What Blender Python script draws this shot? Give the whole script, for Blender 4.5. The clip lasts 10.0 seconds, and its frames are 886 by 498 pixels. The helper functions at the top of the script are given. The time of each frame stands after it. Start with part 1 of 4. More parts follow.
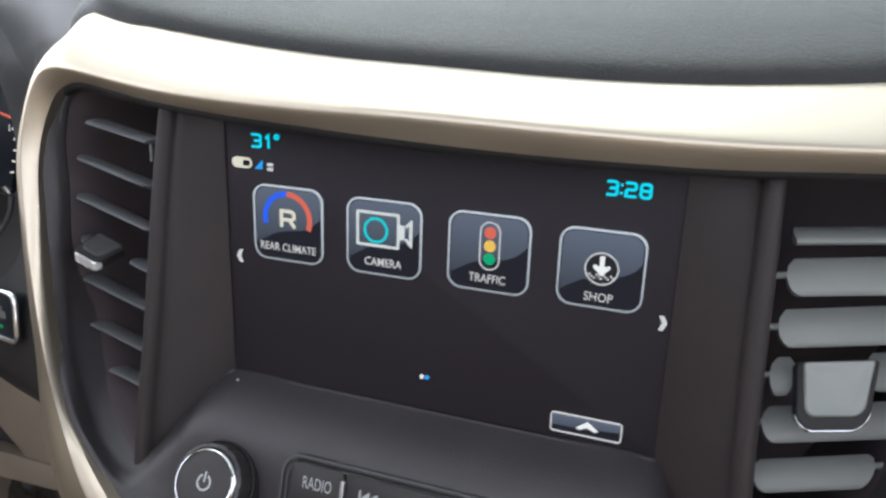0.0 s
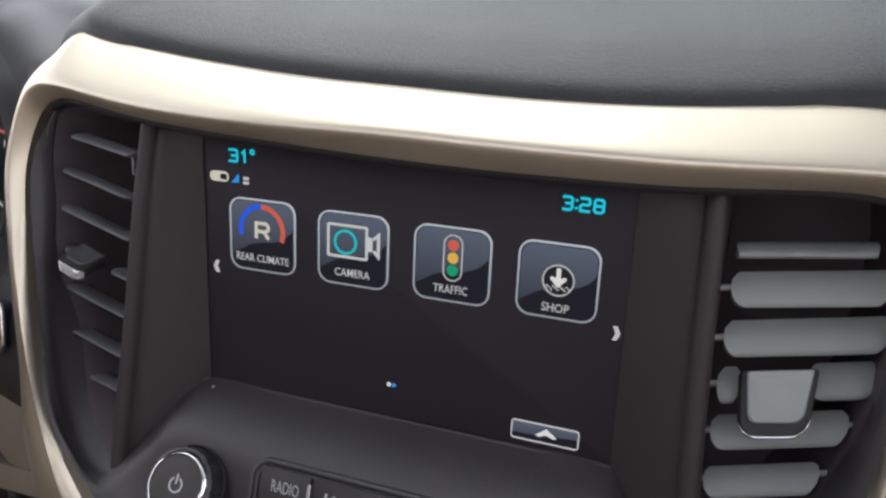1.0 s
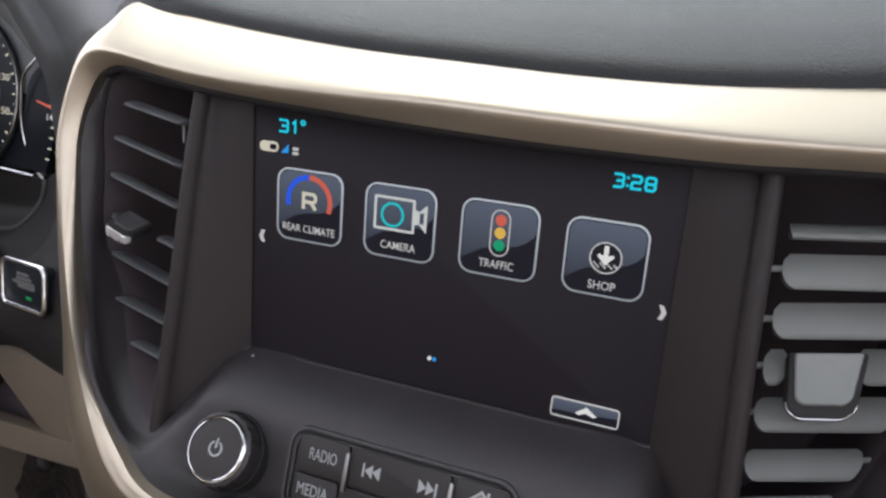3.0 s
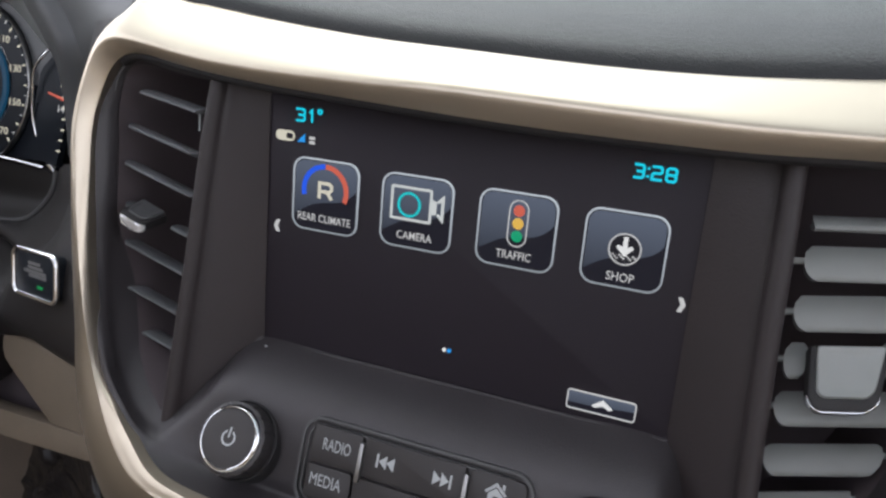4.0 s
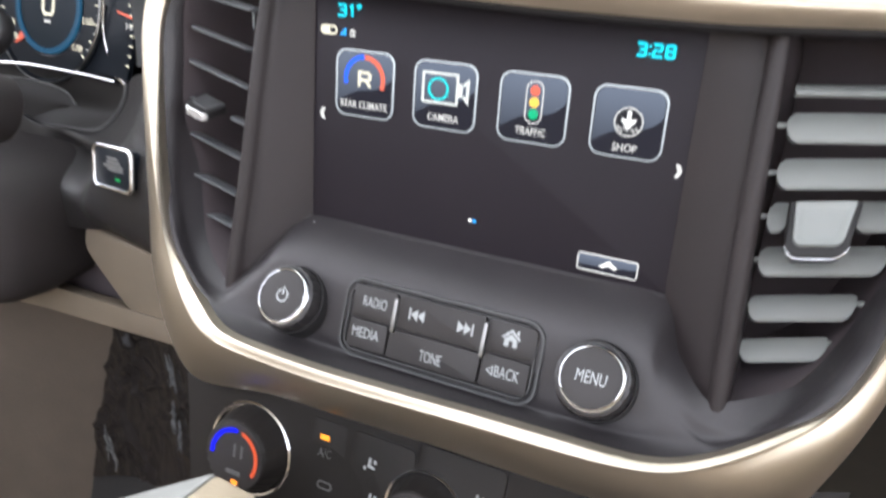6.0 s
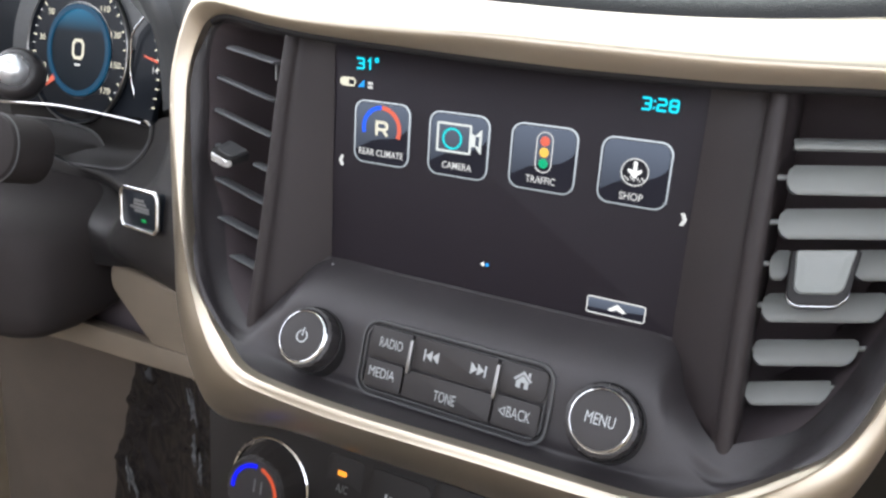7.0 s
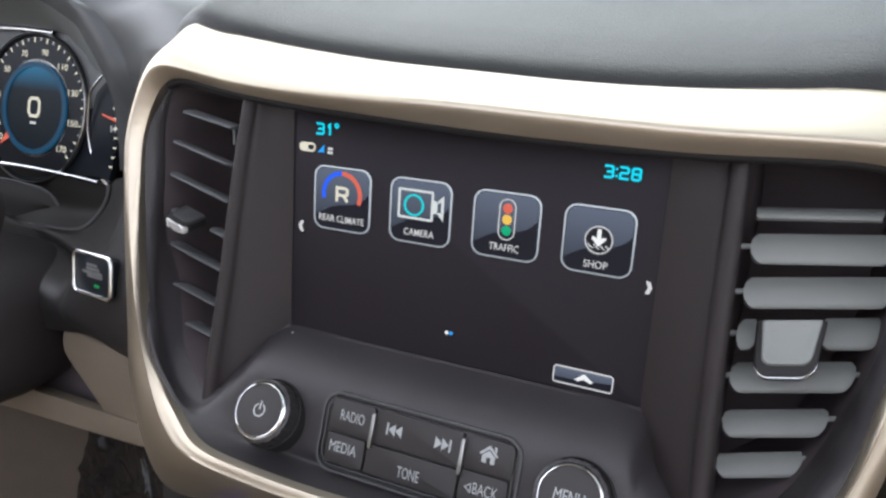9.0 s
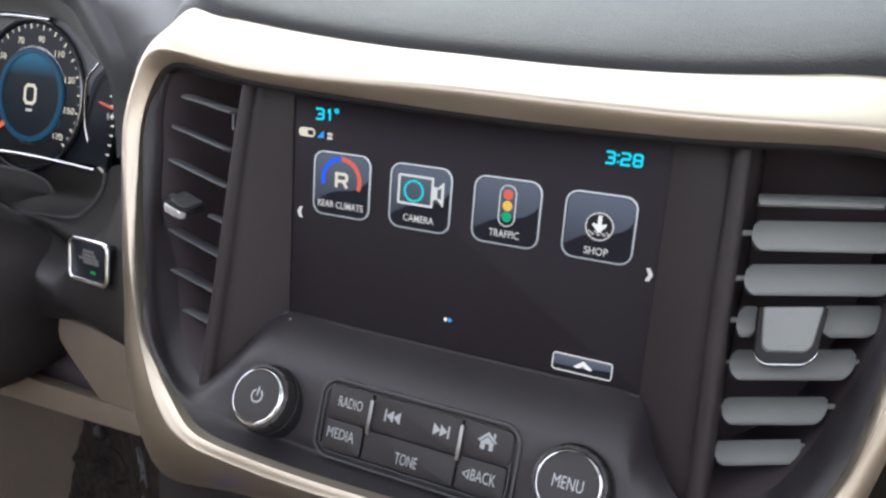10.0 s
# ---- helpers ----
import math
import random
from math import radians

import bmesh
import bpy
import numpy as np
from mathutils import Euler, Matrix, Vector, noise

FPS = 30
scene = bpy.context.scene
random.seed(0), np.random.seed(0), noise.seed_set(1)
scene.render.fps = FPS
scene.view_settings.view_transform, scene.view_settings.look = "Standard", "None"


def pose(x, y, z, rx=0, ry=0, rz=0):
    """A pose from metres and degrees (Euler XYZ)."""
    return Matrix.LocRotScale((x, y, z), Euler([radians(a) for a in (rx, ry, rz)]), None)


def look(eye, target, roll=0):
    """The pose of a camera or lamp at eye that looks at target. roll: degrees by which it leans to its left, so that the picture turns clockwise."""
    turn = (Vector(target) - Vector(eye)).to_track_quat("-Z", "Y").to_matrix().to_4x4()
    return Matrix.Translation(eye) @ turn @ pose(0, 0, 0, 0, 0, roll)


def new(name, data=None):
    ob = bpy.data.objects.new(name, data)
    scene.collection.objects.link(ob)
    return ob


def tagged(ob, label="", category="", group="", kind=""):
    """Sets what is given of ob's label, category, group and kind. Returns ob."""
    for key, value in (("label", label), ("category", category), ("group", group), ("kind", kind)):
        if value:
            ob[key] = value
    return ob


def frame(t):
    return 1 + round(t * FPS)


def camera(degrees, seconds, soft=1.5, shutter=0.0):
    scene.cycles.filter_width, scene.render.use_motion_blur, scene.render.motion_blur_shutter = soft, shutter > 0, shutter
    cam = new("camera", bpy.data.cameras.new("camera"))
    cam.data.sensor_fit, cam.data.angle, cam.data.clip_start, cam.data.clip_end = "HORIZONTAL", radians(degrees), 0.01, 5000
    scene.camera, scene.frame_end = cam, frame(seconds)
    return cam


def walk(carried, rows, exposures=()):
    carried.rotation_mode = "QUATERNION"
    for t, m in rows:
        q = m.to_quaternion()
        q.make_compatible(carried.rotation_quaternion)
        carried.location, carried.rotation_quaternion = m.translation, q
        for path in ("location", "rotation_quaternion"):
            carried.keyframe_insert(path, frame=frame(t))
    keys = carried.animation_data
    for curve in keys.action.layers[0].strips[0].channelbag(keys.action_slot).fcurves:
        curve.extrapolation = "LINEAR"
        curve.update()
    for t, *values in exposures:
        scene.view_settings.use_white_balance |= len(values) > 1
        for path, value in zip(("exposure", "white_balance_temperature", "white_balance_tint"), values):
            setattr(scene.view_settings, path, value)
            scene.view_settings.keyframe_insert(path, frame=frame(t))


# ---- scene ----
# Lengths below are in decimetres in the dashboard's own frame: origin at the middle of the display,
# x to the passenger side, y into the dashboard, z up along the display. part() turns them into metres.
U = 0.1
LEAN = 15.0
DASH = pose(0, 0, 1.05, -LEAN)

EXPOSURE = 2.70
cam = camera(60.0, 10.0, soft=2.5, shutter=0.35)
ROWS = [
    (0, 0.09432, -0.25102, 0.09293, 19.625, -16.700, 1.999),
    (0.5, 0.10714, -0.25551, 0.09448, 19.188, -15.170, 1.954),
    (1, 0.11117, -0.25772, 0.09268, 19.829, -14.989, 2.579),
    (1.5, 0.11173, -0.26181, 0.09098, 20.563, -15.488, 2.937),
    (2, 0.10749, -0.26521, 0.08786, 21.317, -15.121, 3.726),
    (2.5, 0.10519, -0.26549, 0.08550, 21.052, -14.942, 4.139),
    (4, 0.09747, -0.26775, 0.07665, 21.182, -14.631, 5.019),
    (4.5, 0.09824, -0.26727, 0.07823, 20.996, -14.610, 5.356),
    (5, 0.09710, -0.27439, 0.07022, 21.024, -14.482, 5.728),
    (5.5, 0.10500, -0.28051, 0.05131, 22.586, -16.785, 4.314),
    (5.8, 0.11813, -0.29413, 0.04539, 23.223, -17.974, 4.159),
    (6, 0.12747, -0.30308, 0.06029, 25.062, -19.061, 4.132),
    (6.2, 0.13417, -0.31516, 0.07665, 26.150, -17.221, 3.607),
    (7.3, 0.13127, -0.30709, 0.07186, 26.493, -17.238, 3.726),
    (7.5, 0.13530, -0.30069, 0.07739, 25.850, -15.865, 3.736),
    (8, 0.13201, -0.30128, 0.07541, 24.820, -14.342, 3.226),
    (8.5, 0.13325, -0.29695, 0.07838, 24.156, -13.862, 3.154),
    (9, 0.12913, -0.30088, 0.07953, 24.260, -13.697, 3.703),
    (9.5, 0.12870, -0.30379, 0.07820, 24.229, -13.976, 3.902),
    (10, 0.12756, -0.30146, 0.07470, 23.868, -13.919, 4.234),
]
walk(cam, [(t, DASH @ pose(x, y, z, 90 + pitch, 0, yaw) @ pose(0, 0, 0, 0, 0, roll)) for t, x, y, z, yaw, pitch, roll in ROWS],
     exposures=[(s, EXPOSURE + e, kelvin, tint) for s, e, kelvin, tint in (
         (0.0, -.13, 6300, 11), (0.5, -.53, 6250, 10), (1.0, -.54, 6480, 15), (2.5, -.5, 6480, 16), (4.0, -.38, 6400, 14), (4.5, -.24, 6380, 14), (5.0, -.1, 6450, 13), (5.5, .47, 6540, 13),
         (6.0, .72, 6480, 12), (6.2, .68, 6460, 12), (7.3, .22, 6420, 12), (8.0, .06, 6320, 12), (9.0, -.04, 6330, 13), (10.0, -.04, 6330, 14))])

# ---- light: hazy sun high ahead of the windscreen, pale sky through the windows ----
world = bpy.data.worlds.new("sky")
scene.world = world
world.use_nodes = True
wn = world.node_tree.nodes
sky = wn.new("ShaderNodeTexSky")
sky.sky_type, sky.sun_disc = "NISHITA", False
sky.sun_elevation, sky.sun_rotation = radians(52), radians(-32)
sky.air_density, sky.dust_density = 1.0, 1.6
wn["Background"].inputs["Strength"].default_value = 0.15
pale = wn.new("ShaderNodeHueSaturation")
pale.inputs["Saturation"].default_value = 0.2
world.node_tree.links.new(sky.outputs[0], pale.inputs["Color"])
world.node_tree.links.new(pale.outputs[0], wn["Background"].inputs["Color"])
sun = new("sun", bpy.data.lights.new("sun", "SUN"))
sun.data.energy, sun.data.angle, sun.data.color = 0.16, radians(30), (1.0, 0.99, 0.975)
sun.matrix_world = look((-1.30, 2.09, 4.20), (0, 0, 1.05))


# ---- materials ----
def material(name, colour, rough=0.5, metal=0.0, grain=0.0, grain_size=600.0, vary=0.1, vary_size=25.0):
    """A surface with two scales of variation: broad tone and roughness drift, and fine relief. Sizes are cycles per metre."""
    m = bpy.data.materials.new(name)
    m.use_nodes = True
    n, l = m.node_tree.nodes, m.node_tree.links
    b = n["Principled BSDF"]
    b.inputs["Metallic"].default_value = metal
    tc = n.new("ShaderNodeTexCoord")
    broad = n.new("ShaderNodeTexNoise")
    broad.inputs["Scale"].default_value, broad.inputs["Detail"].default_value = vary_size, 4
    l.new(tc.outputs["Object"], broad.inputs["Vector"])
    ramp = n.new("ShaderNodeValToRGB")
    ramp.color_ramp.elements[0].position, ramp.color_ramp.elements[1].position = 0.3, 0.7
    ramp.color_ramp.elements[0].color = (*[c * (1 - vary) for c in colour], 1)
    ramp.color_ramp.elements[1].color = (*[min(1, c * (1 + vary)) for c in colour], 1)
    l.new(broad.outputs["Fac"], ramp.inputs["Fac"])
    l.new(ramp.outputs["Color"], b.inputs["Base Color"])
    mr = n.new("ShaderNodeMapRange")
    mr.inputs["To Min"].default_value, mr.inputs["To Max"].default_value = max(0.02, rough * 0.88), min(1, rough * 1.12)
    l.new(broad.outputs["Fac"], mr.inputs["Value"])
    l.new(mr.outputs[0], b.inputs["Roughness"])
    if grain:
        fine = n.new("ShaderNodeTexNoise")
        fine.inputs["Scale"].default_value, fine.inputs["Detail"].default_value = grain_size, 3
        l.new(tc.outputs["Object"], fine.inputs["Vector"])
        bump = n.new("ShaderNodeBump")
        bump.inputs["Strength"].default_value, bump.inputs["Distance"].default_value = grain, 0.0004
        l.new(fine.outputs["Fac"], bump.inputs["Height"])
        l.new(bump.outputs[0], b.inputs["Normal"])
    return m


def leather(name, colour, rough, cell=700.0, depth=0.35, vary=0.12):
    """Moulded grain of small rounded cells."""
    m = material(name, colour, rough, vary=vary)
    n, l = m.node_tree.nodes, m.node_tree.links
    tc = next(x for x in n if x.type == "TEX_COORD")
    warp = n.new("ShaderNodeTexNoise")
    warp.inputs["Scale"].default_value = cell * 0.4
    mix = n.new("ShaderNodeMixRGB")
    mix.inputs["Fac"].default_value = 0.004
    l.new(tc.outputs["Object"], warp.inputs["Vector"])
    l.new(tc.outputs["Object"], mix.inputs[1])
    l.new(warp.outputs["Color"], mix.inputs[2])
    v = n.new("ShaderNodeTexVoronoi")
    v.feature = "SMOOTH_F1"
    v.inputs["Scale"].default_value = cell
    l.new(mix.outputs[0], v.inputs["Vector"])
    bump = n.new("ShaderNodeBump")
    bump.invert = True
    bump.inputs["Strength"].default_value, bump.inputs["Distance"].default_value = depth, 0.0006
    l.new(v.outputs["Distance"], bump.inputs["Height"])
    l.new(bump.outputs[0], n["Principled BSDF"].inputs["Normal"])
    return m


LIT = 0.22


def glow(name, colour, strength=1.0):
    m = bpy.data.materials.new(name)
    m.use_nodes = True
    n = m.node_tree.nodes
    b = n["Principled BSDF"]
    b.inputs["Base Color"].default_value = (0.01, 0.01, 0.012, 1)
    b.inputs["Roughness"].default_value = 0.36
    b.inputs["Specular IOR Level"].default_value = 0.08
    b.inputs["Emission Color"].default_value = (*colour, 1)
    b.inputs["Emission Strength"].default_value = strength * LIT
    return m


def fading_glow(name, colour, strength, start=0.55, rest=0.03):
    """A lit patch of a screen that fades out downwards over its height."""
    m = glow(name, colour, strength)
    n, l = m.node_tree.nodes, m.node_tree.links
    tc, sep, mr = n.new("ShaderNodeTexCoord"), n.new("ShaderNodeSeparateXYZ"), n.new("ShaderNodeMapRange")
    l.new(tc.outputs["Generated"], sep.inputs[0])
    l.new(sep.outputs["Z"], mr.inputs["Value"])
    mr.inputs["From Min"].default_value, mr.inputs["From Max"].default_value = start, 1.0
    mr.inputs["To Min"].default_value, mr.inputs["To Max"].default_value = rest * LIT, strength * LIT
    l.new(mr.outputs[0], n["Principled BSDF"].inputs["Emission Strength"])
    return m


BLACK = leather("black_soft_plastic", (0.033, 0.0292, 0.0315), 0.48, cell=1500, depth=0.2)
DRIVER_BLACK = leather("dark_grained_plastic", (0.0165, 0.0148, 0.0150), 0.45, cell=1500, depth=0.2)
DRIVER_BLACK.node_tree.nodes["Principled BSDF"].inputs["Specular IOR Level"].default_value = 0.38
BLACK_SMOOTH = material("black_smooth_plastic", (0.028, 0.0255, 0.0265), 0.36, grain=0.08, grain_size=1800)
BUTTON = material("black_button_plastic", (0.025, 0.0218, 0.022), 0.6, grain=0.1, grain_size=2500)
GREY = material("vent_grey_plastic", (0.176, 0.183, 0.175), 0.42, grain=0.1, grain_size=1500)
PANEL_RIM = material("dark_grey_panel_rim", (0.065, 0.065, 0.067), 0.5, grain=0.1, grain_size=1500)
GROOVE = material("black_joint", (0.010, 0.0088, 0.0095), 0.7)
TAB_GREY = material("pale_grey_tab_plastic", (0.225, 0.235, 0.227), 0.42, grain=0.1, grain_size=1500)
# Vent grey again, darker and glossier to imitate shaded blades with bright edges.
GREY_SHADED = material("vent_grey_shaded", (0.165, 0.172, 0.176), 0.32, grain=0.1, grain_size=1500)
PIT = material("vent_dark_inside", (0.080, 0.064, 0.069), 0.8)
PAD = leather("dash_top_leather", (0.015, 0.0154, 0.0162), 0.44, cell=1300, depth=0.4)
PAD.node_tree.nodes["Principled BSDF"].inputs["Specular IOR Level"].default_value = 0.3
SILVER = material("champagne_satin_paint", (0.53, 0.465, 0.375), 0.38, metal=0.95, grain=0.03, grain_size=3000, vary=0.03)
CHROME = material("chrome", (0.74, 0.75, 0.77), 0.08, metal=1.0, vary=0.02)
SATIN = material("satin_metal", (0.28, 0.275, 0.27), 0.3, metal=0.9, vary=0.05)
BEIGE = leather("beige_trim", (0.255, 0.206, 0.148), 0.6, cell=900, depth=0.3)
# The same beige darkened by a third: shade low down put into the colour.
BEIGE_SHADED = leather("beige_trim_shaded", (0.168, 0.136, 0.101), 0.6, cell=900, depth=0.3)
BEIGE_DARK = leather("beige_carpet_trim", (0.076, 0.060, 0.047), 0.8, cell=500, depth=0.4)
PASSENGER = leather("brown_grained_trim", (0.13, 0.096, 0.082), 0.65, cell=900, depth=0.3)
CARPET = material("black_carpet", (0.012, 0.0115, 0.012), 0.95, grain=0.9, grain_size=900)
FILM = material("clear_plastic_film", (0.014, 0.0122, 0.0125), 0.22, grain=0.4, grain_size=200, vary=0.4, vary_size=90)
FILM.node_tree.nodes["Principled BSDF"].inputs["Specular IOR Level"].default_value = 0.14
# Pale colour for the highlights along the film's creases.
CREASE_GLINT = material("film_crease_highlight", (0.11, 0.115, 0.12), 0.2, vary=0.6, vary_size=160)
GLASS = material("display_glass", (0.0205, 0.0172, 0.0215), 0.5, vary=0.05, vary_size=14)
GLASS.node_tree.nodes["Principled BSDF"].inputs["Specular IOR Level"].default_value = 0.14
LENS = material("gauge_face_black", (0.012, 0.0145, 0.019), 0.3)
LENS.node_tree.nodes["Principled BSDF"].inputs["Specular IOR Level"].default_value = 0.08
# Paler than the dash plastic: light falling on the hood's side put into its colour.
HOOD_LIGHTENED = leather("hood_plastic_lightened", (0.05, 0.053, 0.056), 0.42, cell=1500, depth=0.15)
WALL = leather("dark_recess_plastic", (0.0220, 0.0166, 0.0172), 0.58, cell=1500, depth=0.2)
WALL.node_tree.nodes["Principled BSDF"].inputs["Specular IOR Level"].default_value = 0.4
PANEL_DARK = material("brown_black_panel", (0.019, 0.0168, 0.016), 0.5, grain=0.1, grain_size=1500)
PANEL_DARK.node_tree.nodes["Principled BSDF"].inputs["Specular IOR Level"].default_value = 0.22
STALK = material("bright_stalk_cap", (0.72, 0.73, 0.75), 0.28, metal=0.7)
PALE = material("pale_grey_leather", (0.24, 0.24, 0.235), 0.5, grain=0.2)
ROOF = material("pale_headliner_cloth", (0.68, 0.66, 0.62), 0.9, grain=0.3, grain_size=800)
PRINT = material("printed_pale_grey", (0.36, 0.375, 0.38), 0.5)
BUTTON_PRINT = material("faint_grey_print", (0.11, 0.11, 0.11), 0.5)


PANE = bpy.data.materials.new("tinted_windscreen_glass")
PANE.use_nodes = True
pn = PANE.node_tree.nodes
tint, shine, blend = pn.new("ShaderNodeBsdfTransparent"), pn.new("ShaderNodeBsdfGlossy"), pn.new("ShaderNodeMixShader")
tint.inputs["Color"].default_value = (0.72, 0.75, 0.74, 1)
shine.inputs["Roughness"].default_value = 0.02
blend.inputs["Fac"].default_value = 0.05
PANE.node_tree.links.new(tint.outputs[0], blend.inputs[1])
PANE.node_tree.links.new(shine.outputs[0], blend.inputs[2])
PANE.node_tree.links.new(blend.outputs[0], pn["Material Output"].inputs["Surface"])


# ---- mesh helpers ----
def V(*a):
    return Vector(a)


def thing(name, origin, label, category, group="", kind=""):
    """A top-level Empty at a place of the dashboard's frame, in decimetres."""
    ob = new(name)
    ob.empty_display_size = 0.02
    ob.matrix_world = DASH @ Matrix.Translation(Vector(origin) * U)
    ob["at"] = tuple(origin)
    return tagged(ob, label, category, group, kind)


def home(ob):
    while ob.parent:
        ob = ob.parent
    return Vector(ob["at"])


def mesh_of(name, bm, at, mat, smooth=True):
    bmesh.ops.translate(bm, verts=bm.verts, vec=-Vector(at))
    bmesh.ops.scale(bm, verts=bm.verts, vec=(U, U, U))
    bmesh.ops.recalc_face_normals(bm, faces=bm.faces)
    me = bpy.data.meshes.new(name)
    bm.to_mesh(me)
    bm.free()
    me.materials.append(mat)
    if smooth:
        me.shade_smooth()
        me.set_sharp_from_angle(angle=radians(40))
    return me


def part(name, bm, mat, parent, label="", smooth=True):
    """Links a bmesh, in decimetres of the dashboard's frame, as one mesh under a thing or a part."""
    ob = new(name, mesh_of(name, bm, home(parent), mat, smooth))
    ob.parent = parent
    return tagged(ob, label)


def single(name, bm, mat, label, category, group="", kind="", at=(0, 0, 0), smooth=True):
    """A thing that is one mesh."""
    ob = new(name, mesh_of(name, bm, at, mat, smooth))
    ob.matrix_world = DASH @ Matrix.Translation(Vector(at) * U)
    ob["at"] = tuple(at)
    return tagged(ob, label, category, group, kind)


def spline(pts, n, closed=False):
    """n points along a Catmull-Rom curve through pts."""
    pts = [Vector(p) for p in pts]
    k = len(pts)
    out = []
    for i in range(n):
        s = i / n * k if closed else i / (n - 1) * (k - 1)
        a = min(int(s), k - 1 if closed else k - 2)
        f = s - a
        g = (lambda j: pts[j % k]) if closed else (lambda j: pts[max(0, min(k - 1, j))])
        p0, p1, p2, p3 = g(a - 1), g(a), g(a + 1), g(a + 2)
        out.append(0.5 * (2 * p1 + (p2 - p0) * f + (2 * p0 - 5 * p1 + 4 * p2 - p3) * f * f + (3 * p1 - p0 - 3 * p2 + p3) * f ** 3))
    return out


def grid(rows, closed_u=False, closed_v=False, bm=None):
    """Faces over rows of points of equal length."""
    bm = bm or bmesh.new()
    vs = [[bm.verts.new(p) for p in r] for r in rows]
    nv, nu = len(vs), len(vs[0])
    for i in range(nv if closed_v else nv - 1):
        for j in range(nu if closed_u else nu - 1):
            q = [vs[i][j], vs[i][(j + 1) % nu], vs[(i + 1) % nv][(j + 1) % nu], vs[(i + 1) % nv][j]]
            try:
                bm.faces.new(q)
            except ValueError:
                pass
    return bm


def sheet(curves, nu, nv, closed=False):
    """A smooth skin through curves, each given by a few points."""
    across = [spline(c, nu, closed) for c in curves]
    rows = list(zip(*[spline([a[j] for a in across], nv) for j in range(nu)]))
    return grid(rows, closed_u=closed)


def rounded(w, h, r, n=6):
    """Outline of a rounded rectangle, anticlockwise in x, z."""
    out = []
    for cx, cz, a0 in ((w / 2 - r, h / 2 - r, 0), (-w / 2 + r, h / 2 - r, 90), (-w / 2 + r, -h / 2 + r, 180), (w / 2 - r, -h / 2 + r, 270)):
        for i in range(n + 1):
            a = radians(a0 + 90 * i / n)
            out.append((cx + r * math.cos(a), cz + r * math.sin(a)))
    return out


class Plane:
    """A place to lay flat things on: a point, its right, its up, and its outward side."""

    def __init__(self, at, right=(1, 0, 0), up=(0, 0, 1)):
        self.o, self.r, self.u = Vector(at), Vector(right).normalized(), Vector(up).normalized()
        self.out = self.r.cross(self.u).normalized()

    def p(self, x, z, d=0.0):
        return self.o + self.r * x + self.u * z + self.out * d


def slab(pl, outline, d0, d1, bevel=0.0, bm=None):
    """An outline on a plane, raised from d0 to d1 outward, its outer rim bevelled by shrinking."""
    bm = bm or bmesh.new()
    cx = sum(p[0] for p in outline) / len(outline)
    cz = sum(p[1] for p in outline) / len(outline)
    size = max(max(abs(p[0] - cx), abs(p[1] - cz)) for p in outline)
    f = 1 - bevel / size
    rings = [[pl.p(x, z, d0) for x, z in outline]]
    if bevel:
        rings.append([pl.p(x, z, d1 - bevel) for x, z in outline])
        g = 1 - 0.3 * bevel / size
        rings.append([pl.p(cx + (x - cx) * g, cz + (z - cz) * g, d1 - 0.3 * bevel) for x, z in outline])
    rings.append([pl.p(cx + (x - cx) * f, cz + (z - cz) * f, d1) for x, z in outline])
    vs = [[bm.verts.new(p) for p in r] for r in rings]
    n = len(outline)
    for a, b in zip(vs, vs[1:]):
        for j in range(n):
            bm.faces.new((a[j], a[(j + 1) % n], b[(j + 1) % n], b[j]))
    bm.faces.new(vs[-1])
    bm.faces.new(vs[0][::-1])
    return bm


def frame_of(pl, outer, inner, d0, d1, bm=None):
    """A flat ring between two outlines of equal length, raised from d0 to d1."""
    rings = [[pl.p(x, z, d0) for x, z in outer], [pl.p(x, z, d1) for x, z in outer],
             [pl.p(x, z, d1) for x, z in inner], [pl.p(x, z, d0) for x, z in inner]]
    return grid(rings, closed_u=True, closed_v=True, bm=bm)


def shift(outline, dx, dz):
    return [(x + dx, z + dz) for x, z in outline]


def circle(r, n=40, a0=0.0, a1=360.0):
    full = abs(a1 - a0) >= 360
    return [(r * math.cos(radians(a0 + (a1 - a0) * i / (n if full else n - 1))), r * math.sin(radians(a0 + (a1 - a0) * i / (n if full else n - 1)))) for i in range(n)]


def arc_band(pl, cx, cz, r0, r1, a0, a1, d0, d1, n=24, bm=None):
    """A band of a ring from angle a0 to a1."""
    a, b = circle(r1, n, a0, a1), circle(r0, n, a0, a1)
    return slab(pl, shift(a + b[::-1], cx, cz), d0, d1, bm=bm)


def lathe(pl, profile, n=48, cx=0.0, cz=0.0, flute=0, depth=0.0):
    """A turned body on a plane's outward axis; profile of (radius, height). Flutes cut the wall where height allows."""
    rows = []
    for r, d in profile:
        ring = []
        for i in range(n):
            a = 2 * math.pi * i / n
            rr = r * (1 - (depth if flute and i % (n // flute) == 0 else 0)) if d > 0.02 else r
            ring.append(pl.p(cx + rr * math.cos(a), cz + rr * math.sin(a), d))
        rows.append(ring)
    bm = grid(rows, closed_u=True)
    bm.verts.ensure_lookup_table()
    bm.faces.new([bm.verts[(len(rows) - 1) * n + i] for i in range(n)])
    return bm


